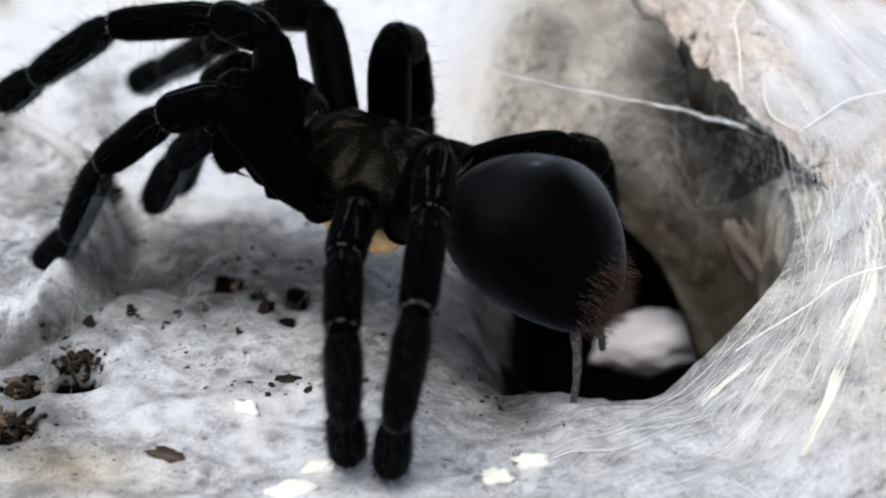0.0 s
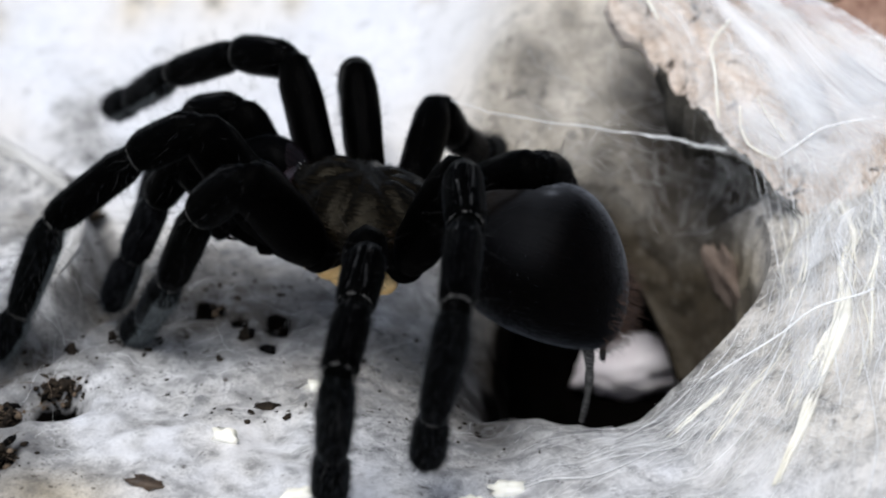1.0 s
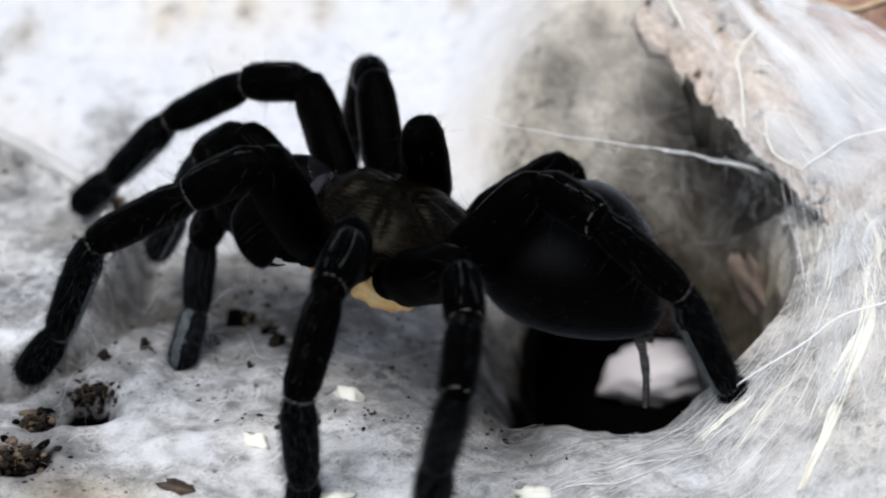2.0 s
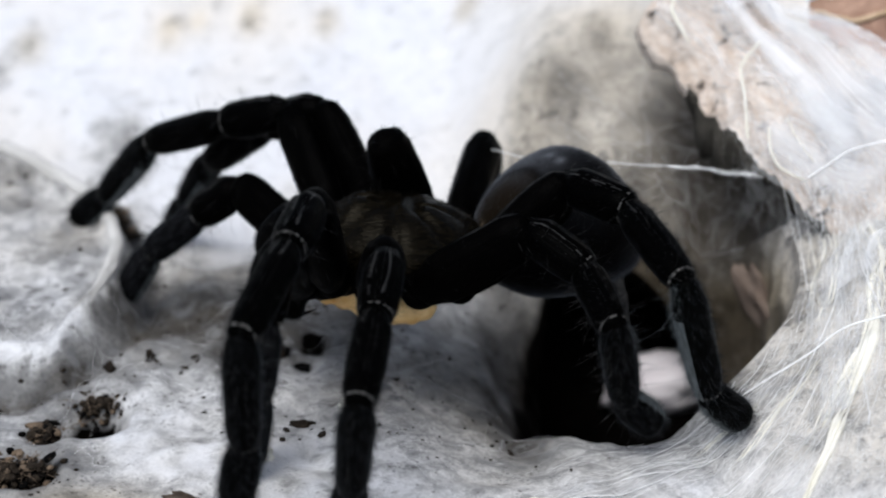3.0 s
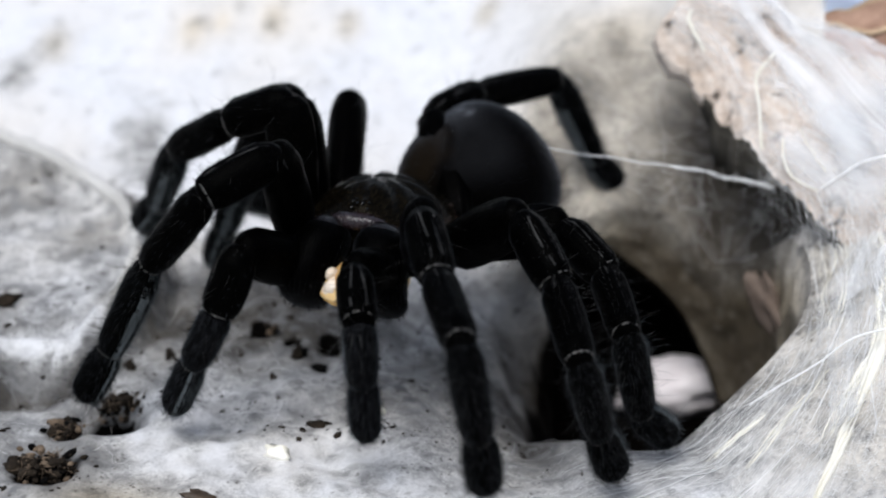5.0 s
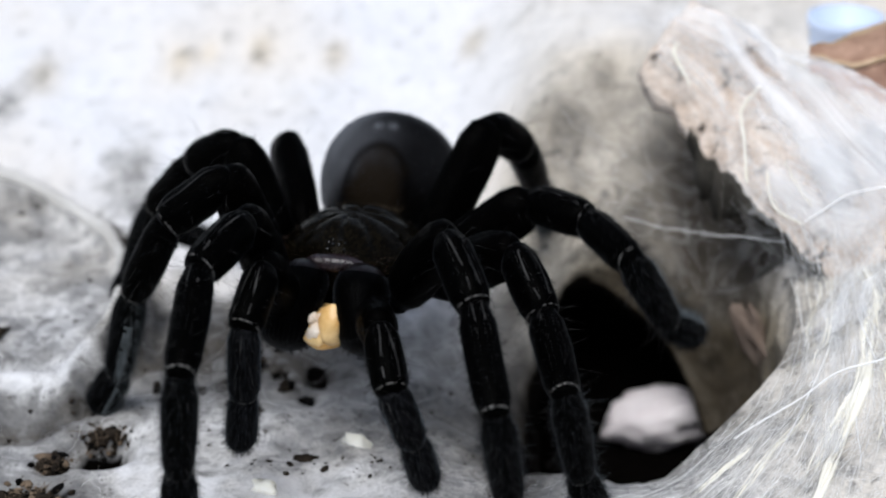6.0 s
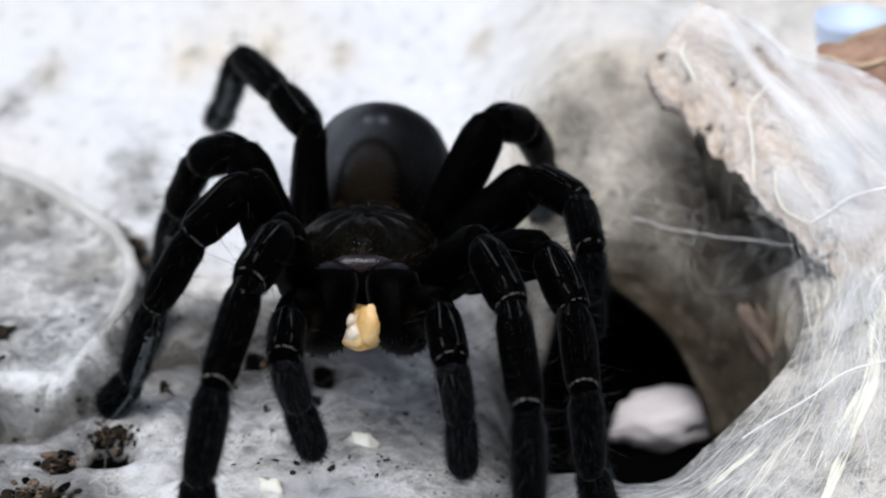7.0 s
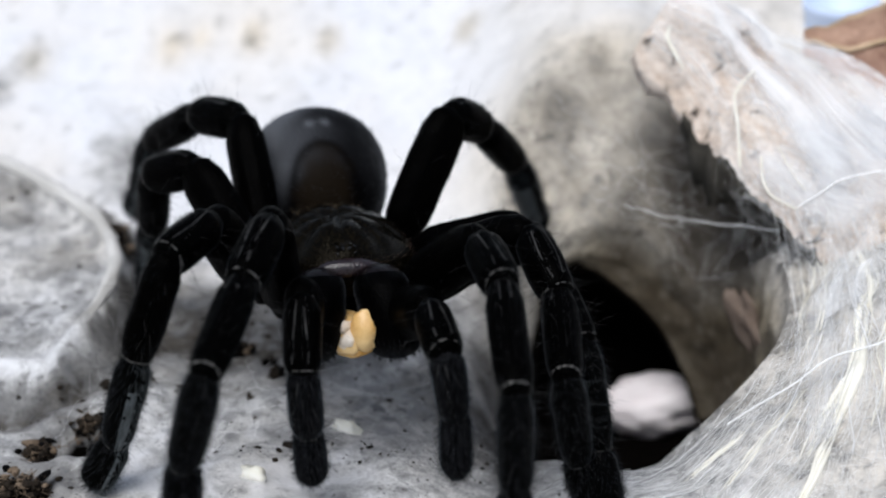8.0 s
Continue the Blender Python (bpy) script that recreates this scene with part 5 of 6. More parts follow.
def build_grub():
    """Curved larva in the jaws, torn open at the end that faces forwards."""
    global grub
    sh, rings, n, m = Shape(), [], 20, 40
    path = []
    for i in range(m + 1):
        s = i / m
        path.append(Vector((0.0156 - 0.0212 * s, -0.0010 + 0.0030 * s, -0.0056 - 0.0064 * min(1.0, s * 1.3) + 0.0022 * s ** 3)))
    for i, c in enumerate(path):
        s = i / m
        d = (path[min(i + 1, m)] - path[max(i - 1, 0)]).normalized()
        side = d.cross(Vector((0, 0, 1))).normalized()
        up = side.cross(d)
        r = 0.0029 * (1 - 0.42 * s) * (1 + 0.08 * math.cos(s * 60) + 0.08 * noise.noise(Vector((s * 9, 4, 4)))) * math.sin(min(1, 0.55 + 4 * s) * math.pi / 2) * math.sqrt(max(0.03, 1 - max(0.0, (s - 0.85) / 0.15) ** 2))
        rings.append([c + (side * math.cos(a) + up * math.sin(a)) * r * (1 + 0.06 * noise.noise(c * 500 + Vector((math.cos(a), math.sin(a), 0)))) for a in np.arange(n) * 2 * math.pi / n])
    st = sh.rings(rings)
    front = []
    for k in range(1, 9):
        q = k / 8
        front.append([path[0].lerp(p, math.cos(q * math.pi / 2) ** 0.7) + Vector((0.0022 * math.sin(q * math.pi / 2), 0, 0)) + (p - path[0]).normalized() * 0.0007 * noise.noise(p * 420 + Vector((q * 3, 0, 0))) * math.sin(q * math.pi) for p in rings[0]])
    sh.rings([list(reversed(r)) for r in [rings[0]] + front], lambda i, j: 1 if noise.noise(Vector((i * 0.5, j * 0.45, 3.3))) > 0.28 else 0)
    for c, size, mat, seed in (((0.0168, 0.0012, -0.0050), (0.0018, 0.0019, 0.0029), 0, 1.0), ((0.0170, -0.0010, -0.0058), (0.0012, 0.0012, 0.0013), 1, 5.0),
                               ((0.0166, -0.0014, -0.0042), (0.0010, 0.0009, 0.0009), 1, 8.0), ((0.0163, 0.0000, -0.0074), (0.0016, 0.0024, 0.0010), 2, 3.0)):
        lobe = []
        for i in range(11):
            th = math.pi * i / 10
            row = []
            for a in np.arange(18) * math.pi / 9:
                d = Vector((math.sin(th) * math.cos(a), math.sin(th) * math.sin(a), math.cos(th)))
                k = 1 + 0.20 * noise.noise(d * 1.6 + Vector((seed, 0, 0))) + 0.12 * noise.noise(d * 4.0 + Vector((seed, 3, 0)))
                row.append(Vector(c) + Vector((d.x * size[0], d.y * size[1], d.z * size[2])) * k)
            lobe.append(row)
        sh.rings(lobe, mat)
    grub = new("grub", sh.data("grub", [GRUB, GRUB_FLESH, GRUB_EDGE]))
    tagged(grub, "torn cream yellow grub held in the jaws", "grub")


# ---- how the tarantula moves ----
TIMES = [round(0.1 * k, 1) for k in range(81)]


def glide(rows, t):
    """Values at t by monotone cubic curves through the rows."""
    a = np.array(rows, float)
    ts, ys = a[:, 0], a[:, 1:]
    k = int(np.clip(np.searchsorted(ts, t) - 1, 0, len(ts) - 2))
    h = np.diff(ts)[:, None]
    slope = np.diff(ys, axis=0) / h
    m = np.zeros_like(ys)
    same = slope[1:] * slope[:-1] > 0
    m[1:-1] = np.where(same, 2 * slope[1:] * slope[:-1] / np.where(same, slope[1:] + slope[:-1], 1), 0)
    u, dt = (t - ts[k]) / h[k, 0], h[k, 0]
    return ys[k] * (1 + 2 * u) * (1 - u) ** 2 + m[k] * dt * u * (1 - u) ** 2 + ys[k + 1] * u * u * (3 - 2 * u) + m[k + 1] * dt * u * u * (u - 1)


def facing(yaw, pitch):
    """Turn whose x axis points along the heading and pitch, with y level."""
    y, p = radians(yaw), radians(pitch)
    x = Vector((math.cos(y) * math.cos(p), math.sin(y) * math.cos(p), math.sin(p)))
    left = Vector((-math.sin(y), math.cos(y), 0))
    return Matrix((x, left, x.cross(left))).transposed()


def drive_body(rows):
    path = []
    for t in TIMES:
        x, y, z, yaw, pitch = glide(rows, t)
        path.append((t, Matrix.Translation((x, y, z)) @ facing(yaw, pitch).to_4x4()))
    walk(tarantula, path)
    walk(grub, path)


def drive_abdomen(rows):
    hinge = Vector((-0.0115, 0, -0.001))
    path = []
    for t in TIMES:
        swing, lift = glide(rows, t)
        path.append((t, Matrix.Translation(hinge) @ facing(swing, -lift).to_4x4() @ Matrix.Translation((0.0, 0, 0))))
    walk(abdomen, path)


def drive_jaws(rows):
    """Both jaws swing forwards and up about their bases."""
    hinge = Vector((0.0092, 0, 0.0012))
    for jaw in JAWS:
        walk(jaw, [(t, Matrix.Translation(hinge) @ pose(0, 0, 0, 0, -lift, 0) @ Matrix.Translation(-hinge)) for t, lift in rows])


def drive_leg(key, rows):
    paths = [[] for s in LEGS[key]]
    for t in TIMES:
        v = glide(rows, t)
        p = HIPS[key].copy()
        for i, ln in enumerate(SEGMENTS[key]):
            turn = facing(v[2 * i], v[2 * i + 1])
            paths[i].append((t, Matrix.Translation(p) @ turn.to_4x4()))
            p = p + turn.col[0] * ln
    for seg, path in zip(LEGS[key], paths):
        walk(seg, path)


def drive_thread():
    """The loose line swings round its end on the bark, then slips back into the web."""
    rows = []
    for t, x, y, z, yaw, lift in ((0, 5.12, 0.8, 1.91, 164.0, 10.5), (0.5, 5.20, 0.8, 1.94, 173.3, 13.3), (1, 5.32, 0.8, 1.97, 174.1, 11.2), (1.5, 5.17, 0.8, 1.82, 172.9, 13.5), (1.7, 5.17, 0.8, 1.84, 173.2, 12.9),
                                  (2.8, 5.30, 0.8, 1.94, 176.2, 8.2), (3, 5.32, 0.8, 1.96, 176.6, 7.4), (3.5, 5.23, 0.8, 1.87, 177.5, 8.8), (4, 5.30, 0.8, 1.77, 178.4, 8.3), (4.2, 5.28, 0.8, 1.80, 178.4, 8.6),
                                  (5.3, 5.05, 0.8, 2.08, 167.0, 11.1), (5.5, 5.07, 0.8, 2.16, 152.0, 10.6),
                                  (5.7, 6.06, 0.13, 1.60, 147.6, 11.8), (6, 7.03, -0.13, 1.76, 153.1, -1.2), (6.5, 6.98, -0.13, 1.77, 153.0, -1.2), (7, 7.03, -0.16, 1.66, 152.7, 0.0), (7.5, 7.05, -0.16, 1.72, 152.6, -0.6), (8, 7.12, -0.16, 1.67, 152.6, -0.6)):
        rows.append((t, Matrix.Translation(Vector((x, y, z)) * CM) @ facing(yaw, lift).to_4x4()))
    walk(thread, rows)


build_base()
build_sheet()
build_burrow()
build_silk_patch()
build_bark()
build_web_ring()
build_bark_flake()
build_leaf()
build_tub()
build_clod(-4.74, -1.90, 0.42, 560, "brown crumbly soil clod in a tear of the silk")
build_clod(-5.24, -2.85, 0.24, 240, "small brown soil clod beside a larger one")
build_clod(-5.35, -3.95, 0.40, 420, "dark soil clod at the edge of the silk")
for turn, wide, count in ((30, 0.20, 110), (37, 0.26, 150), (46, 0.18, 90), (54, 0.15, 70)):
    build_clod(DISH[0] + (DISH[2] + 0.34) * math.cos(radians(turn)), DISH[1] + (DISH[2] + 0.34) * math.sin(radians(turn)) - wide * 0.5, wide, count, "dark soil crumbs packed beside the silk ring")
build_clod(-2.66, 0.02, 0.12, 40, "brown soil crumbs at a hole in the silk")
build_soil_spots()
build_litter()
build_grains()
build_threads()
build_legs()
build_carapace()
build_chelicerae()
build_abdomen()
build_grub()
build_fibres()
build_curtain()
build_veil()


# ---- what moves ----
def motions():
    # seconds, place of the body in metres, heading and pitch in degrees
    early = [
        (0, -0.0062, -0.0083, 0.0235, 154.8, 8.9),
        (0.5, -0.006, -0.0053, 0.0232, 161.9, 8.6),
        (1, -0.0048, -0.0105, 0.0223, 162.4, 4.7),
        (1.5, -0.0045, -0.0168, 0.0245, 165.6, 13.6),
        (1.7, -0.0049, -0.0163, 0.024, 165, 13.7),
        (2.8, -0.0043, -0.0121, 0.0219, 174.9, 1.8),
        (3, -0.0051, -0.0114, 0.0213, 180.6, 3.1),
        (3.5, -0.0072, -0.0133, 0.0228, 210.1, 7.6),
        (4, -0.0075, -0.0146, 0.0246, 233.7, 12),
    ]
    late = [
        (4.2, -0.0069, -0.0117, 0.0249, 244.7, 11.5),
        (5.3, -0.0111, -0.0107, 0.025, 255.7, 7.8),
        (5.5, -0.0119, -0.0123, 0.025, 256.5, 5.2),
        (5.7, -0.013, -0.0096, 0.025, 258.4, 5.2),
        (6, -0.0118, -0.0105, 0.025, 258.8, 4.4),
        (6.5, -0.0106, -0.01, 0.0251, 268.4, 5.4),
        (7, -0.0111, -0.0107, 0.0251, 270.1, 3.9),
        (7.5, -0.0119, -0.0146, 0.0251, 275.6, 3.5),
        (8, -0.0122, -0.0165, 0.0251, 279.6, 3.8),
    ]
    drive_body(early + late)
    # seconds, swing and lift of the abdomen
    swing = [
        (0, -12.2, -1),
        (0.5, -2.9, -7.9),
        (1, 3.5, -9.9),
        (1.5, 6.1, 5.1),
        (1.7, 7.9, 8.4),
        (2.8, 24.3, -3.4),
        (3, 33.5, 1.5),
        (3.5, 1.3, 10.5),
        (4, -35.2, 18.0),
        (4.2, -52.8, 6.8),
        (5.3, -25.1, 11.5),
        (5.5, -13.9, 14.0),
        (5.7, -7.7, 11),
        (6, 1.6, 9.5),
        (6.5, -9.0, 11.0),
        (7, -5.5, 14.5),
        (7.5, -0.7, 11.5),
        (8, 1.0, 10.5),
    ]
    drive_abdomen(swing)
    drive_jaws([(0, 38), (0.5, 36), (1, 34), (1.5, 22), (1.7, 18), (2.8, 4), (3, 2), (3.5, 0), (8, 0)])
    # seconds, then heading and elevation of each segment from the hip outwards
    start = [
        (0, -33, 66, -21, -8, 12, -17, 10, -45, 7, -46),
        (0.5, -4, 60, -7, -16, 7, -34, -14, -53, -6, -50),
        (1, 24, 55, -3, -35, 11, -44, 20, -72, 20, -61),
        (1.5, 51, 49, 7, -42, -2, -66, 14, -79, 31, -65),
        (1.7, 53, 52, 1, -42, -19, -59, 12, -77, 33, -59),
        (2.8, 85, 56, 74, -13, 80, -2, 56, -87, 43, -70),
    ]
    turn = [
        (3, 78, 54, 77, -7, 72, -17, 63, -94, 45, -79),
        (3.5, 40, 40, 50, -27, 54, -23, 45, -110, 44, -97),
        (4, 2, 43, 26, -26, 29, -15, 32, -105, 32, -91),
        (4.2, -9, 41, 14, -18, 23, -9, 17, -113, 20, -98),
        (5.3, 25, 31, 33, -31, 28, -12, -20, -114, -23, -108),
        (5.5, 28, 34, 31, -19, 27, -27, -26, -112, -25, -99),
    ]
    end = [
        (5.7, 29, 33, 31, -22, 25, -30, -25, -112, -24, -98),
        (6, 36, 42, 34, -34, 22, -33, -12, -112, -12, -99),
        (6.5, 26, 36, 24, -28, 8, -33, -9, -107, -9, -94),
        (7, 27, 37, 22, -27, 6, -28, -11, -102, -11, -89),
        (7.5, 31, 38, 8, -15, -2, -29, -16, -101, -16, -89),
        (8, 25, 36, 4, -8, -5, -28, -10, -104, -11, -91),
    ]
    drive_leg("left_first", start + turn + end)
    start = [
        (0, 8, 41, 1, -32, -5, -48, -6, -70, 1, -56),
        (0.5, 27, 49, 0, -34, -7, -48, -11, -64, -12, -50),
        (1, 56, 50, -16, -46, -33, -63, -48, -48, -44, -45),
        (1.5, 93, 47, 86, -2, 79, -110, 48, -103, 38, -97),
        (1.7, 100, 40, 93, -6, 67, -103, 50, -106, 45, -101),
        (2.8, 101, 40, 88, -23, 88, -19, 103, -106, 108, -114),
    ]
    turn = [
        (3, 96, 39, 83, -19, 83, -18, 98, -106, 101, -114),
        (3.5, 54, 35, 56, -23, 53, -24, 62, -114, 61, -101),
        (4, 22, 43, 39, -18, 37, -22, 16, -115, 5, -108),
        (4.2, 25, 39, 58, -49, 46, -29, 8, -149, -4, -137),
        (5.3, 52, 27, 47, -34, 24, -23, -14, -118, -32, -118),
        (5.5, 52, 29, 36, -32, 27, -22, -13, -120, -39, -119),
    ]
    end = [
        (5.7, 53, 26, 35, -32, 26, -22, -19, -120, -38, -119),
        (6, 57, 29, 37, -35, 21, -21, -19, -112, -31, -118),
        (6.5, 52, 24, 20, -34, 6, -22, -17, -112, -28, -114),
        (7, 53, 24, 22, -31, 3, -21, -17, -110, -32, -117),
        (7.5, 54, 28, 16, -33, -2, -20, -26, -109, -41, -114),
        (8, 51, 28, 13, -31, -8, -22, -32, -110, -47, -115),
    ]
    drive_leg("left_second", start + turn + end)
    start = [
        (0, 111, 33, 108, -14, 117, -12, 86, -104, 74, -107),
        (0.5, 104, 26, 104, -19, 107, -12, 89, -103, 84, -109),
        (1, 110, 32, 99, -19, 100, -12, 109, -107, 109, -104),
        (1.5, 111, 38, 95, -22, 97, -9, 94, -108, 85, -103),
        (1.7, 116, 38, 96, -17, 96, -11, 98, -105, 80, -103),
        (2.8, 188, 19, 168, -10, 121, -23, 108, -139, 101, -127),
    ]
    turn = [
        (3, 182, 33, 145, -20, 104, -10, 58, -113, 31, -137),
        (3.5, 129, 37, 92, -22, 71, -14, 27, -123, 0, -141),
        (4, 80, 30, 74, -23, 47, -22, 9, -127, -14, -147),
        (4.2, 64, 19, 62, -24, 36, -21, 3, -121, -22, -143),
        (5.3, 73, 15, 56, -28, 26, -21, -19, -114, -38, -140),
        (5.5, 72, 14, 51, -22, 26, -16, -16, -111, -42, -138),
    ]
    end = [
        (5.7, 79, 7, 52, -17, 20, -16, -16, -113, -44, -138),
        (6, 94, 38, 64, -4, 36, -7, -34, -128, -32, -150),
        (6.5, 110, 60, 68, 1, 24, 0, -14, -137, -28, -153),
        (7, 103, 41, 42, -9, 4, -11, -5, -133, -6, -113),
        (7.5, 70, 27, 16, -8, 13, -29, 11, -84, 10, -76),
        (8, 58, 20, 11, -16, 11, -26, 11, -68, 11, -65),
    ]
    drive_leg("left_third", start + turn + end)
    start = [
        (0, 126, 57, 112, -23, 111, -16, 119, -98, 108, -100),
        (0.5, 125, 52, 105, -23, 101, -18, 133, -100, 127, -98),
        (1, 147, 62, 109, -17, 103, -11, 132, -102, 113, -106),
        (1.5, 174, 73, 141, -2, 214, -34, 215, -50, 212, -34),
        (1.7, 196, 66, 149, 0, 218, -40, 207, -50, 217, -30),
        (2.8, 202, 44, 141, -10, 117, -8, 191, -73, 215, -41),
    ]
    turn = [
        (3, 196, 44, 136, -2, 111, -11, 189, -73, 207, -40),
        (3.5, 159, 49, 105, -9, 79, -15, 164, -67, 181, -36),
        (4, 84, 55, 85, -5, 156, -42, 151, -58, 167, -30),
        (4.2, 179, 44, 149, -27, 140, -28, 162, -49, 148, -29),
        (5.3, 222, 35, 156, 29, 148, 13, 139, -59, 146, -44),
        (5.5, 226, 33, 165, 35, 153, 18, 140, -54, 154, -40),
    ]
    end = [
        (5.7, 192, 50, 164, 13, 173, -3, 176, -49, 175, -40),
        (6, 139, 58, 155, -31, 179, -36, 178, -44, 177, -32),
        (6.5, 124, 58, 148, -22, 168, -42, 178, -42, 177, -29),
        (7, 125, 58, 146, -20, 166, -34, 176, -51, 175, -38),
        (7.5, 122, 57, 145, -22, 150, -44, 161, -41, 161, -44),
        (8, 123, 57, 142, -26, 145, -37, 152, -48, 153, -43),
    ]
    drive_leg("left_fourth", start + turn + end)
    start = [
        (0, -45, 39, -20, -20, -18, -41, -25, -38, -11, -39),
        (0.5, -55, 35, -27, -17, -26, -34, -26, -59, -26, -55),
        (1, -49, 44, -22, -11, -23, -29, -36, -36, -37, -31),
        (1.5, -60, 24, -18, -15, -8, -35, -2, -46, 15, -35),
        (1.7, -49, 26, -15, -23, -9, -44, 0, -59, 18, -55),
        (2.8, -55, 35, -19, -13, -21, -28, -28, -49, -11, -42),
    ]
    turn = [
        (3, -63, 36, -22, -19, -33, -25, -34, -51, -20, -45),
        (3.5, -108, 38, -50, -20, -58, -23, -72, -46, -58, -39),
        (4, -120, 29, -78, -23, -60, -45, -36, -61, -30, -48),
        (4.2, -9, 49, -86, -29, -96, -49, -80, -72, -68, -67),
        (5.3, 9, 52, -38, -26, -119, -47, -97, -63, -75, -62),
        (5.5, 15, 60, -32, -24, -111, -52, -87, -65, -70, -62),
    ]
    end = [
        (5.7, 2, 51, -20, -7, -93, -73, -100, -75, -89, -82),
        (6, 0, 45, -19, -18, 7, -31, 28, -102, 20, -90),
        (6.5, -8, 42, -18, -15, -12, -33, 32, -110, 31, -96),
        (7, -4, 44, -20, -18, -12, -28, 39, -109, 38, -96),
        (7.5, -5, 49, -21, -16, -22, -27, 29, -110, 29, -96),
        (8, -9, 51, -25, -21, -22, -19, 30, -113, 29, -98),
    ]
    drive_leg("right_first", start + turn + end)
    start = [
        (0, -90, 105, -88, -26, -87, -59, -76, -61, -76, -63),
        (0.5, -109, 106, -94, -22, -90, -60, -79, -56, -78, -60),
        (1, -60, 46, -75, -49, -75, -35, -75, -22, -75, -42),
        (1.5, -56, 46, -74, -44, -89, -59, -85, -46, -84, -49),
        (1.7, -50, 49, -78, -33, -88, -65, -85, -53, -83, -56),
        (2.8, -61, 38, -36, -5, -24, -38, -31, -57, -35, -61),
    ]
    turn = [
        (3, -51, 45, -28, -25, -39, -39, -60, -49, -58, -58),
        (3.5, -66, 54, -50, -39, -97, -38, -88, -57, -64, -50),
        (4, -114, 54, -90, -20, -105, -46, -124, -52, -101, -48),
        (4.2, -123, 56, -106, -25, -119, -36, -138, -53, -116, -53),
        (5.3, -99, 89, -99, -23, -121, -25, -139, -48, -136, -34),
        (5.5, -169, 34, -105, -11, -103, -23, -99, -51, -74, -40),
    ]
    end = [
        (5.7, -82, 86, -86, -34, -93, -47, -98, -70, -91, -57),
        (6, -22, 61, -70, -37, -118, -59, -126, -70, -109, -59),
        (6.5, -27, 61, -78, -43, -125, -57, -128, -66, -119, -51),
        (7, -26, 62, -84, -44, -126, -56, -132, -65, -116, -51),
        (7.5, -13, 55, -41, -3, -121, -57, -122, -67, -114, -51),
        (8, -30, 47, -37, -7, -113, -70, -138, -69, -120, -61),
    ]
    drive_leg("right_second", start + turn + end)
    start = [
        (0, -105, -28, -85, -50, -70, -19, -59, 4, -56, 17),
        (0.5, -120, -23, -94, -49, -79, -17, -69, 7, -67, 19),
        (1, -85, 28, -103, -46, -99, -33, -96, -20, -95, -18),
        (1.5, -106, 113, -97, -53, -97, -66, -89, -48, -87, -36),
        (1.7, -108, 114, -97, -53, -96, -67, -88, -48, -85, -35),
        (2.8, -132, 118, -89, -52, -78, -66, -80, -45, -81, -30),
    ]
    turn = [
        (3, -132, 118, -96, -52, -86, -66, -86, -44, -86, -28),
        (3.5, -126, 116, -127, -49, -124, -63, -121, -43, -120, -29),
        (4, -141, 115, -149, -43, -147, -57, -146, -40, -145, -27),
        (4.2, -151, 107, -157, -42, -154, -57, -153, -42, -153, -30),
        (5.3, -115, 64, -123, -10, -128, -59, -131, -60, -133, -68),
        (5.5, -116, 58, -130, -19, -139, -53, -143, -44, -142, -73),
    ]
    end = [
        (5.7, -121, 58, -133, -22, -133, -47, -133, -57, -133, -67),
        (6, -113, 62, -113, -29, -118, -45, -122, -63, -123, -65),
        (6.5, -127, 64, -132, -19, -146, -45, -144, -68, -143, -67),
        (7, -124, 62, -128, -22, -146, -51, -149, -61, -150, -65),
        (7.5, -137, 53, -137, -21, -163, -46, -179, -50, -177, -67),
        (8, -144, 44, -139, -18, -176, -56, -176, -43, -176, -54),
    ]
    drive_leg("right_third", start + turn + end)
    start = [
        (0, -195, 33, -99, -27, -87, -46, -73, -36, -71, -18),
        (0.5, -200, 31, -102, -27, -93, -46, -81, -36, -78, -18),
        (1, -209, 38, -100, -28, -91, -45, -87, -38, -84, -20),
        (1.5, -126, 18, -124, -54, -110, -49, -79, -8, -71, 11),
        (1.7, -122, 18, -122, -53, -109, -49, -76, -8, -66, 11),
        (2.8, -118, 11, -94, -61, -87, -55, -38, -2, -28, 16),
    ]
    turn = [
        (3, -103, 17, -96, -60, -92, -55, -41, -4, -32, 13),
        (3.5, -118, 40, -125, -52, -125, -52, -83, -18, -68, 2),
        (4, -151, 53, -148, -44, -149, -47, -112, -21, -97, -3),
        (4.2, -167, 47, -158, -44, -156, -47, -113, -18, -96, 1),
        (5.3, -164, 40, -163, -48, -161, -50, -118, -18, -101, 1),
        (5.5, -161, 33, -162, -51, -159, -53, -117, -18, -101, 2),
    ]
    end = [
        (5.7, -160, 31, -162, -52, -160, -52, -113, -16, -98, 4),
        (6, -156, 29, -162, -53, -160, -53, -116, -16, -102, 4),
        (6.5, -166, 49, -171, -49, -171, -52, -144, -24, -133, -6),
        (7, -182, 37, -145, 21, -153, 7, -159, -45, -161, -33),
        (7.5, -169, 49, -147, -6, -140, -28, -160, -49, -159, -35),
        (8, -171, 52, -146, -8, -151, -28, -169, -48, -173, -33),
    ]
    drive_leg("right_fourth", start + turn + end)
    start = [
        (0, 8, 67, -2, -69, -16, -51, 14, -70),
        (0.5, 5, 36, 3, -52, 3, -70, 5, -74),
        (1, -12, 32, -16, -57, 8, -70, 13, -70),
        (1.5, -32, -9, -40, -68, -55, -123, -66, -149),
        (1.7, -40, -6, -45, -53, -64, -100, -79, -144),
        (2.8, 18, 5, -27, -128, -61, -148, -92, -136),
    ]
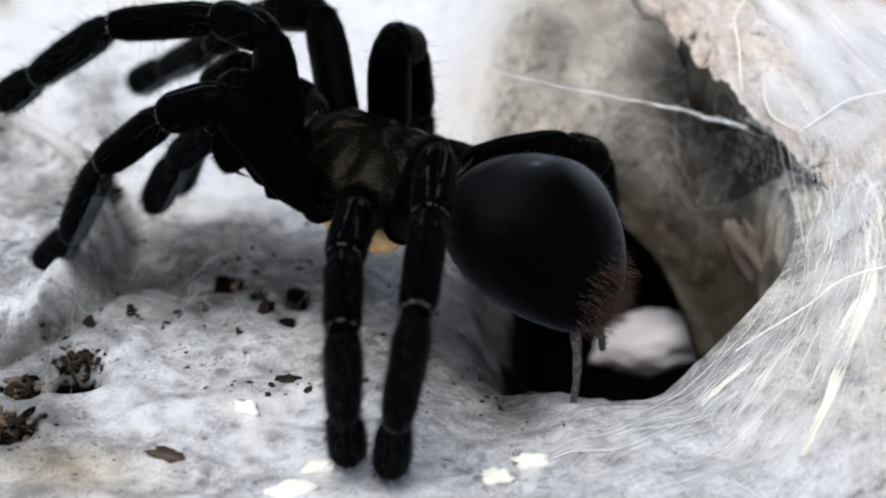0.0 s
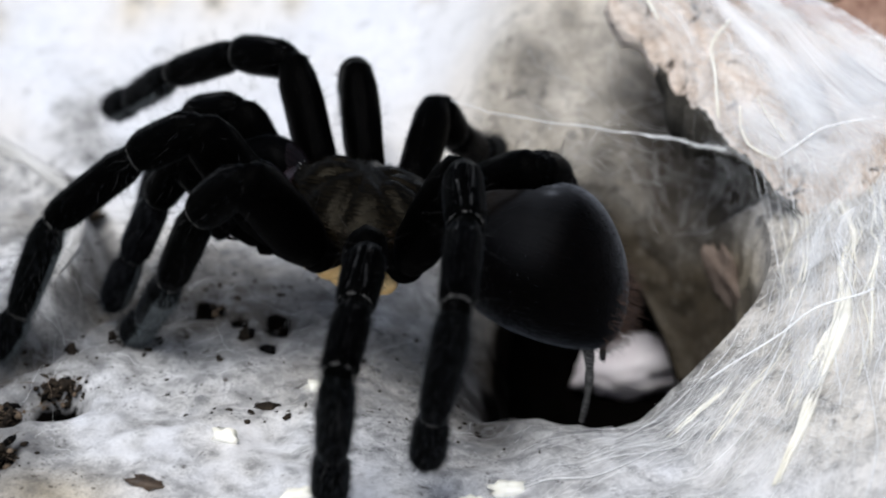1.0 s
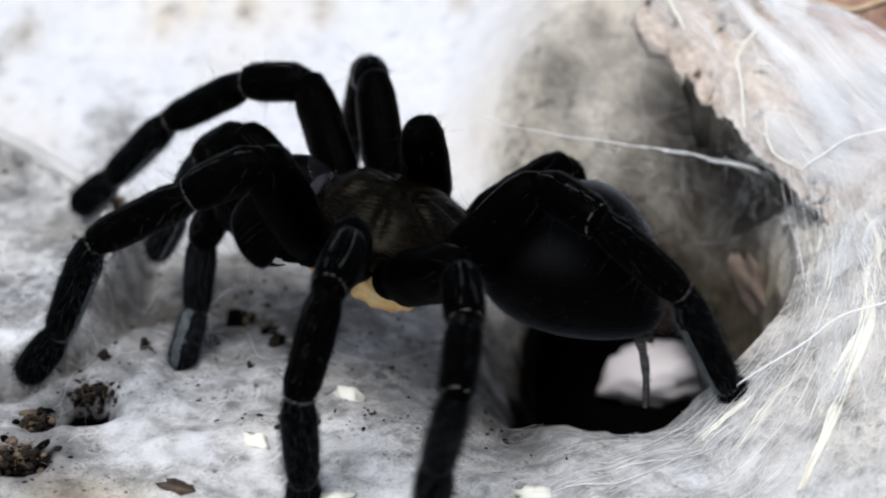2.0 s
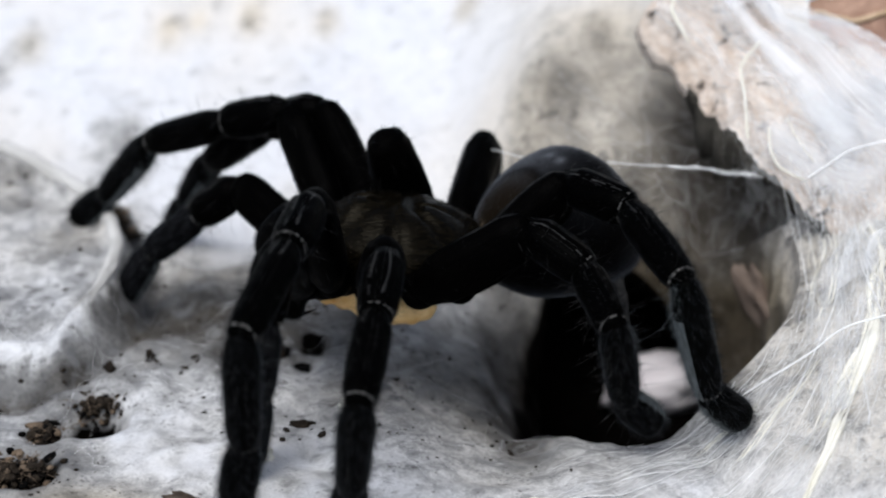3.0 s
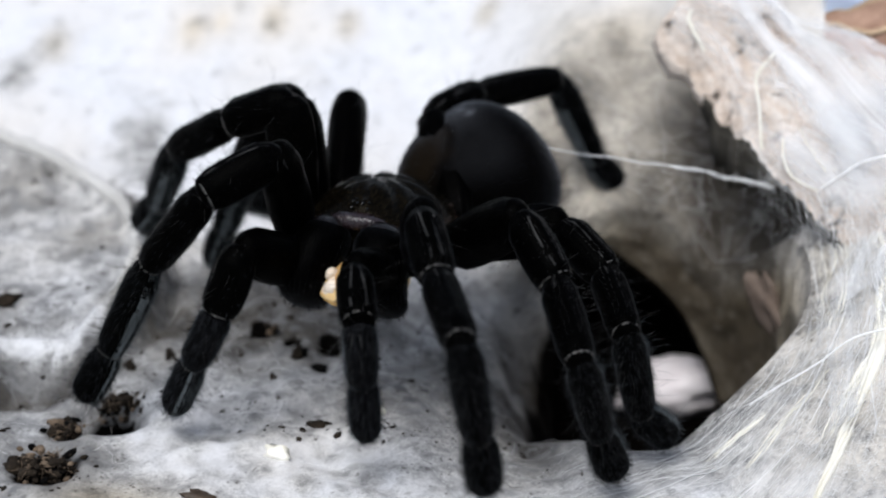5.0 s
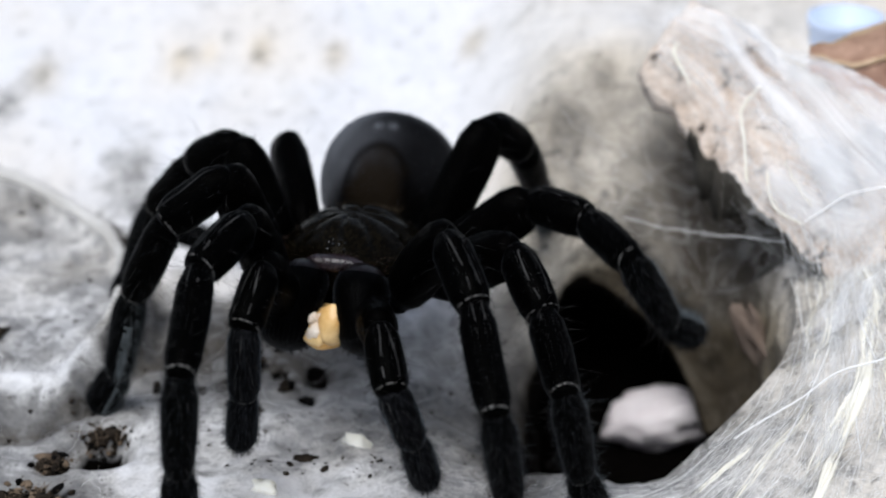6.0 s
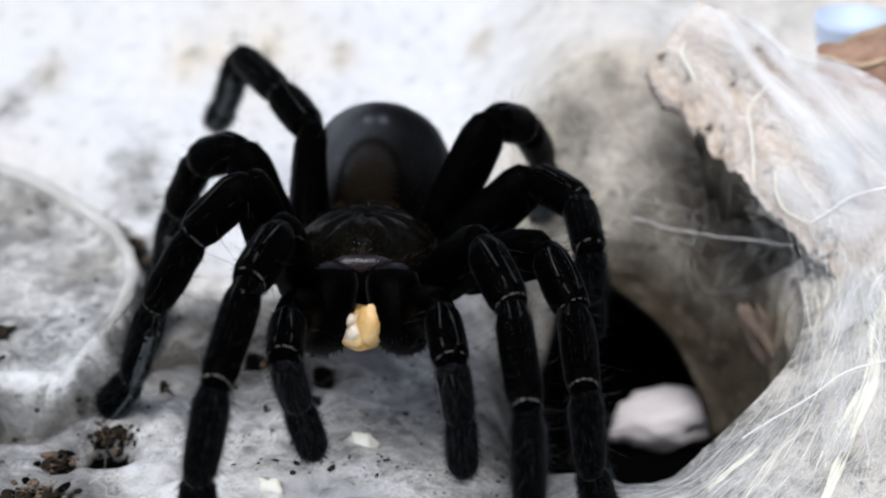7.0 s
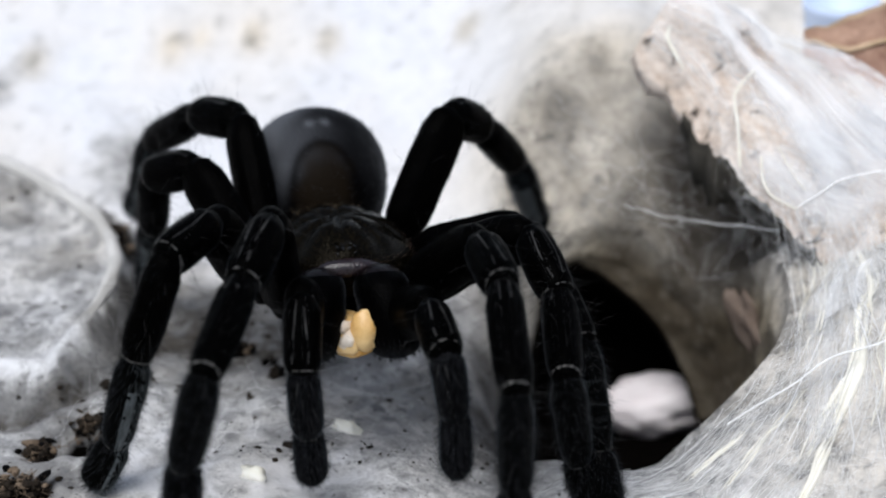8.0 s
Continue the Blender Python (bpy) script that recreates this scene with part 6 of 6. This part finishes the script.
    turn = [
        (3, 78, 38, 75, -43, 70, -80, 74, -67),
        (3.5, 34, 24, 44, -47, 46, -98, 47, -85),
        (4, -8, 7, 23, -46, 25, -105, 32, -102),
        (4.2, -31, -3, 16, -35, 32, -97, 52, -110),
        (5.3, 5, 29, 28, -26, -6, -121, -29, -107),
        (5.5, 4, 35, 31, -42, -35, -113, -54, -111),
    ]
    end = [
        (5.7, 8, 24, 27, -36, -33, -111, -44, -112),
        (6, 17, 17, 25, -38, -20, -120, -20, -116),
        (6.5, 13, 15, 16, -46, -17, -117, -14, -118),
        (7, 21, 23, 9, -24, -15, -115, -22, -99),
        (7.5, 19, 23, 2, -15, -22, -117, -26, -92),
        (8, 12, 25, 3, -14, -25, -111, -32, -94),
    ]
    drive_leg("left_palp", start + turn + end)
    start = [
        (0, -10, 37, -13, -43, -15, -76, -15, -77),
        (0.5, -28, 39, -24, -40, -21, -74, -20, -77),
        (1, -16, 51, -16, -22, -2, -62, -4, -78),
        (1.5, -22, 27, -13, -50, -13, -76, -13, -78),
        (1.7, -23, 24, -21, -47, -19, -76, -18, -77),
        (2.8, -19, 22, -5, -43, 12, -55, 17, -60),
    ]
    turn = [
        (3, -46, 17, -24, -40, -15, -44, -2, -61),
        (3.5, 7, 39, -25, -60, -40, -89, -52, -76),
        (4, -16, 28, -64, -62, -76, -92, -90, -74),
        (4.2, -38, 22, -91, -67, -108, -83, -108, -69),
        (5.3, -16, 21, -72, -73, -125, -53, -118, -60),
        (5.5, -23, 26, -73, -76, -121, -60, -123, -53),
    ]
    end = [
        (5.7, -10, 31, -6, -7, -44, -69, -46, -90),
        (6, -2, 42, -6, -37, 23, -101, 31, -108),
        (6.5, -15, 30, -4, -44, -4, -113, -12, -117),
        (7, -13, 21, 0, -14, -10, -124, -42, -109),
        (7.5, -12, 22, -2, -43, -11, -123, -6, -126),
        (8, -8, 35, -10, -64, -11, -109, -12, -109),
    ]
    drive_leg("right_palp", start + turn + end)
    drive_thread()


motions()
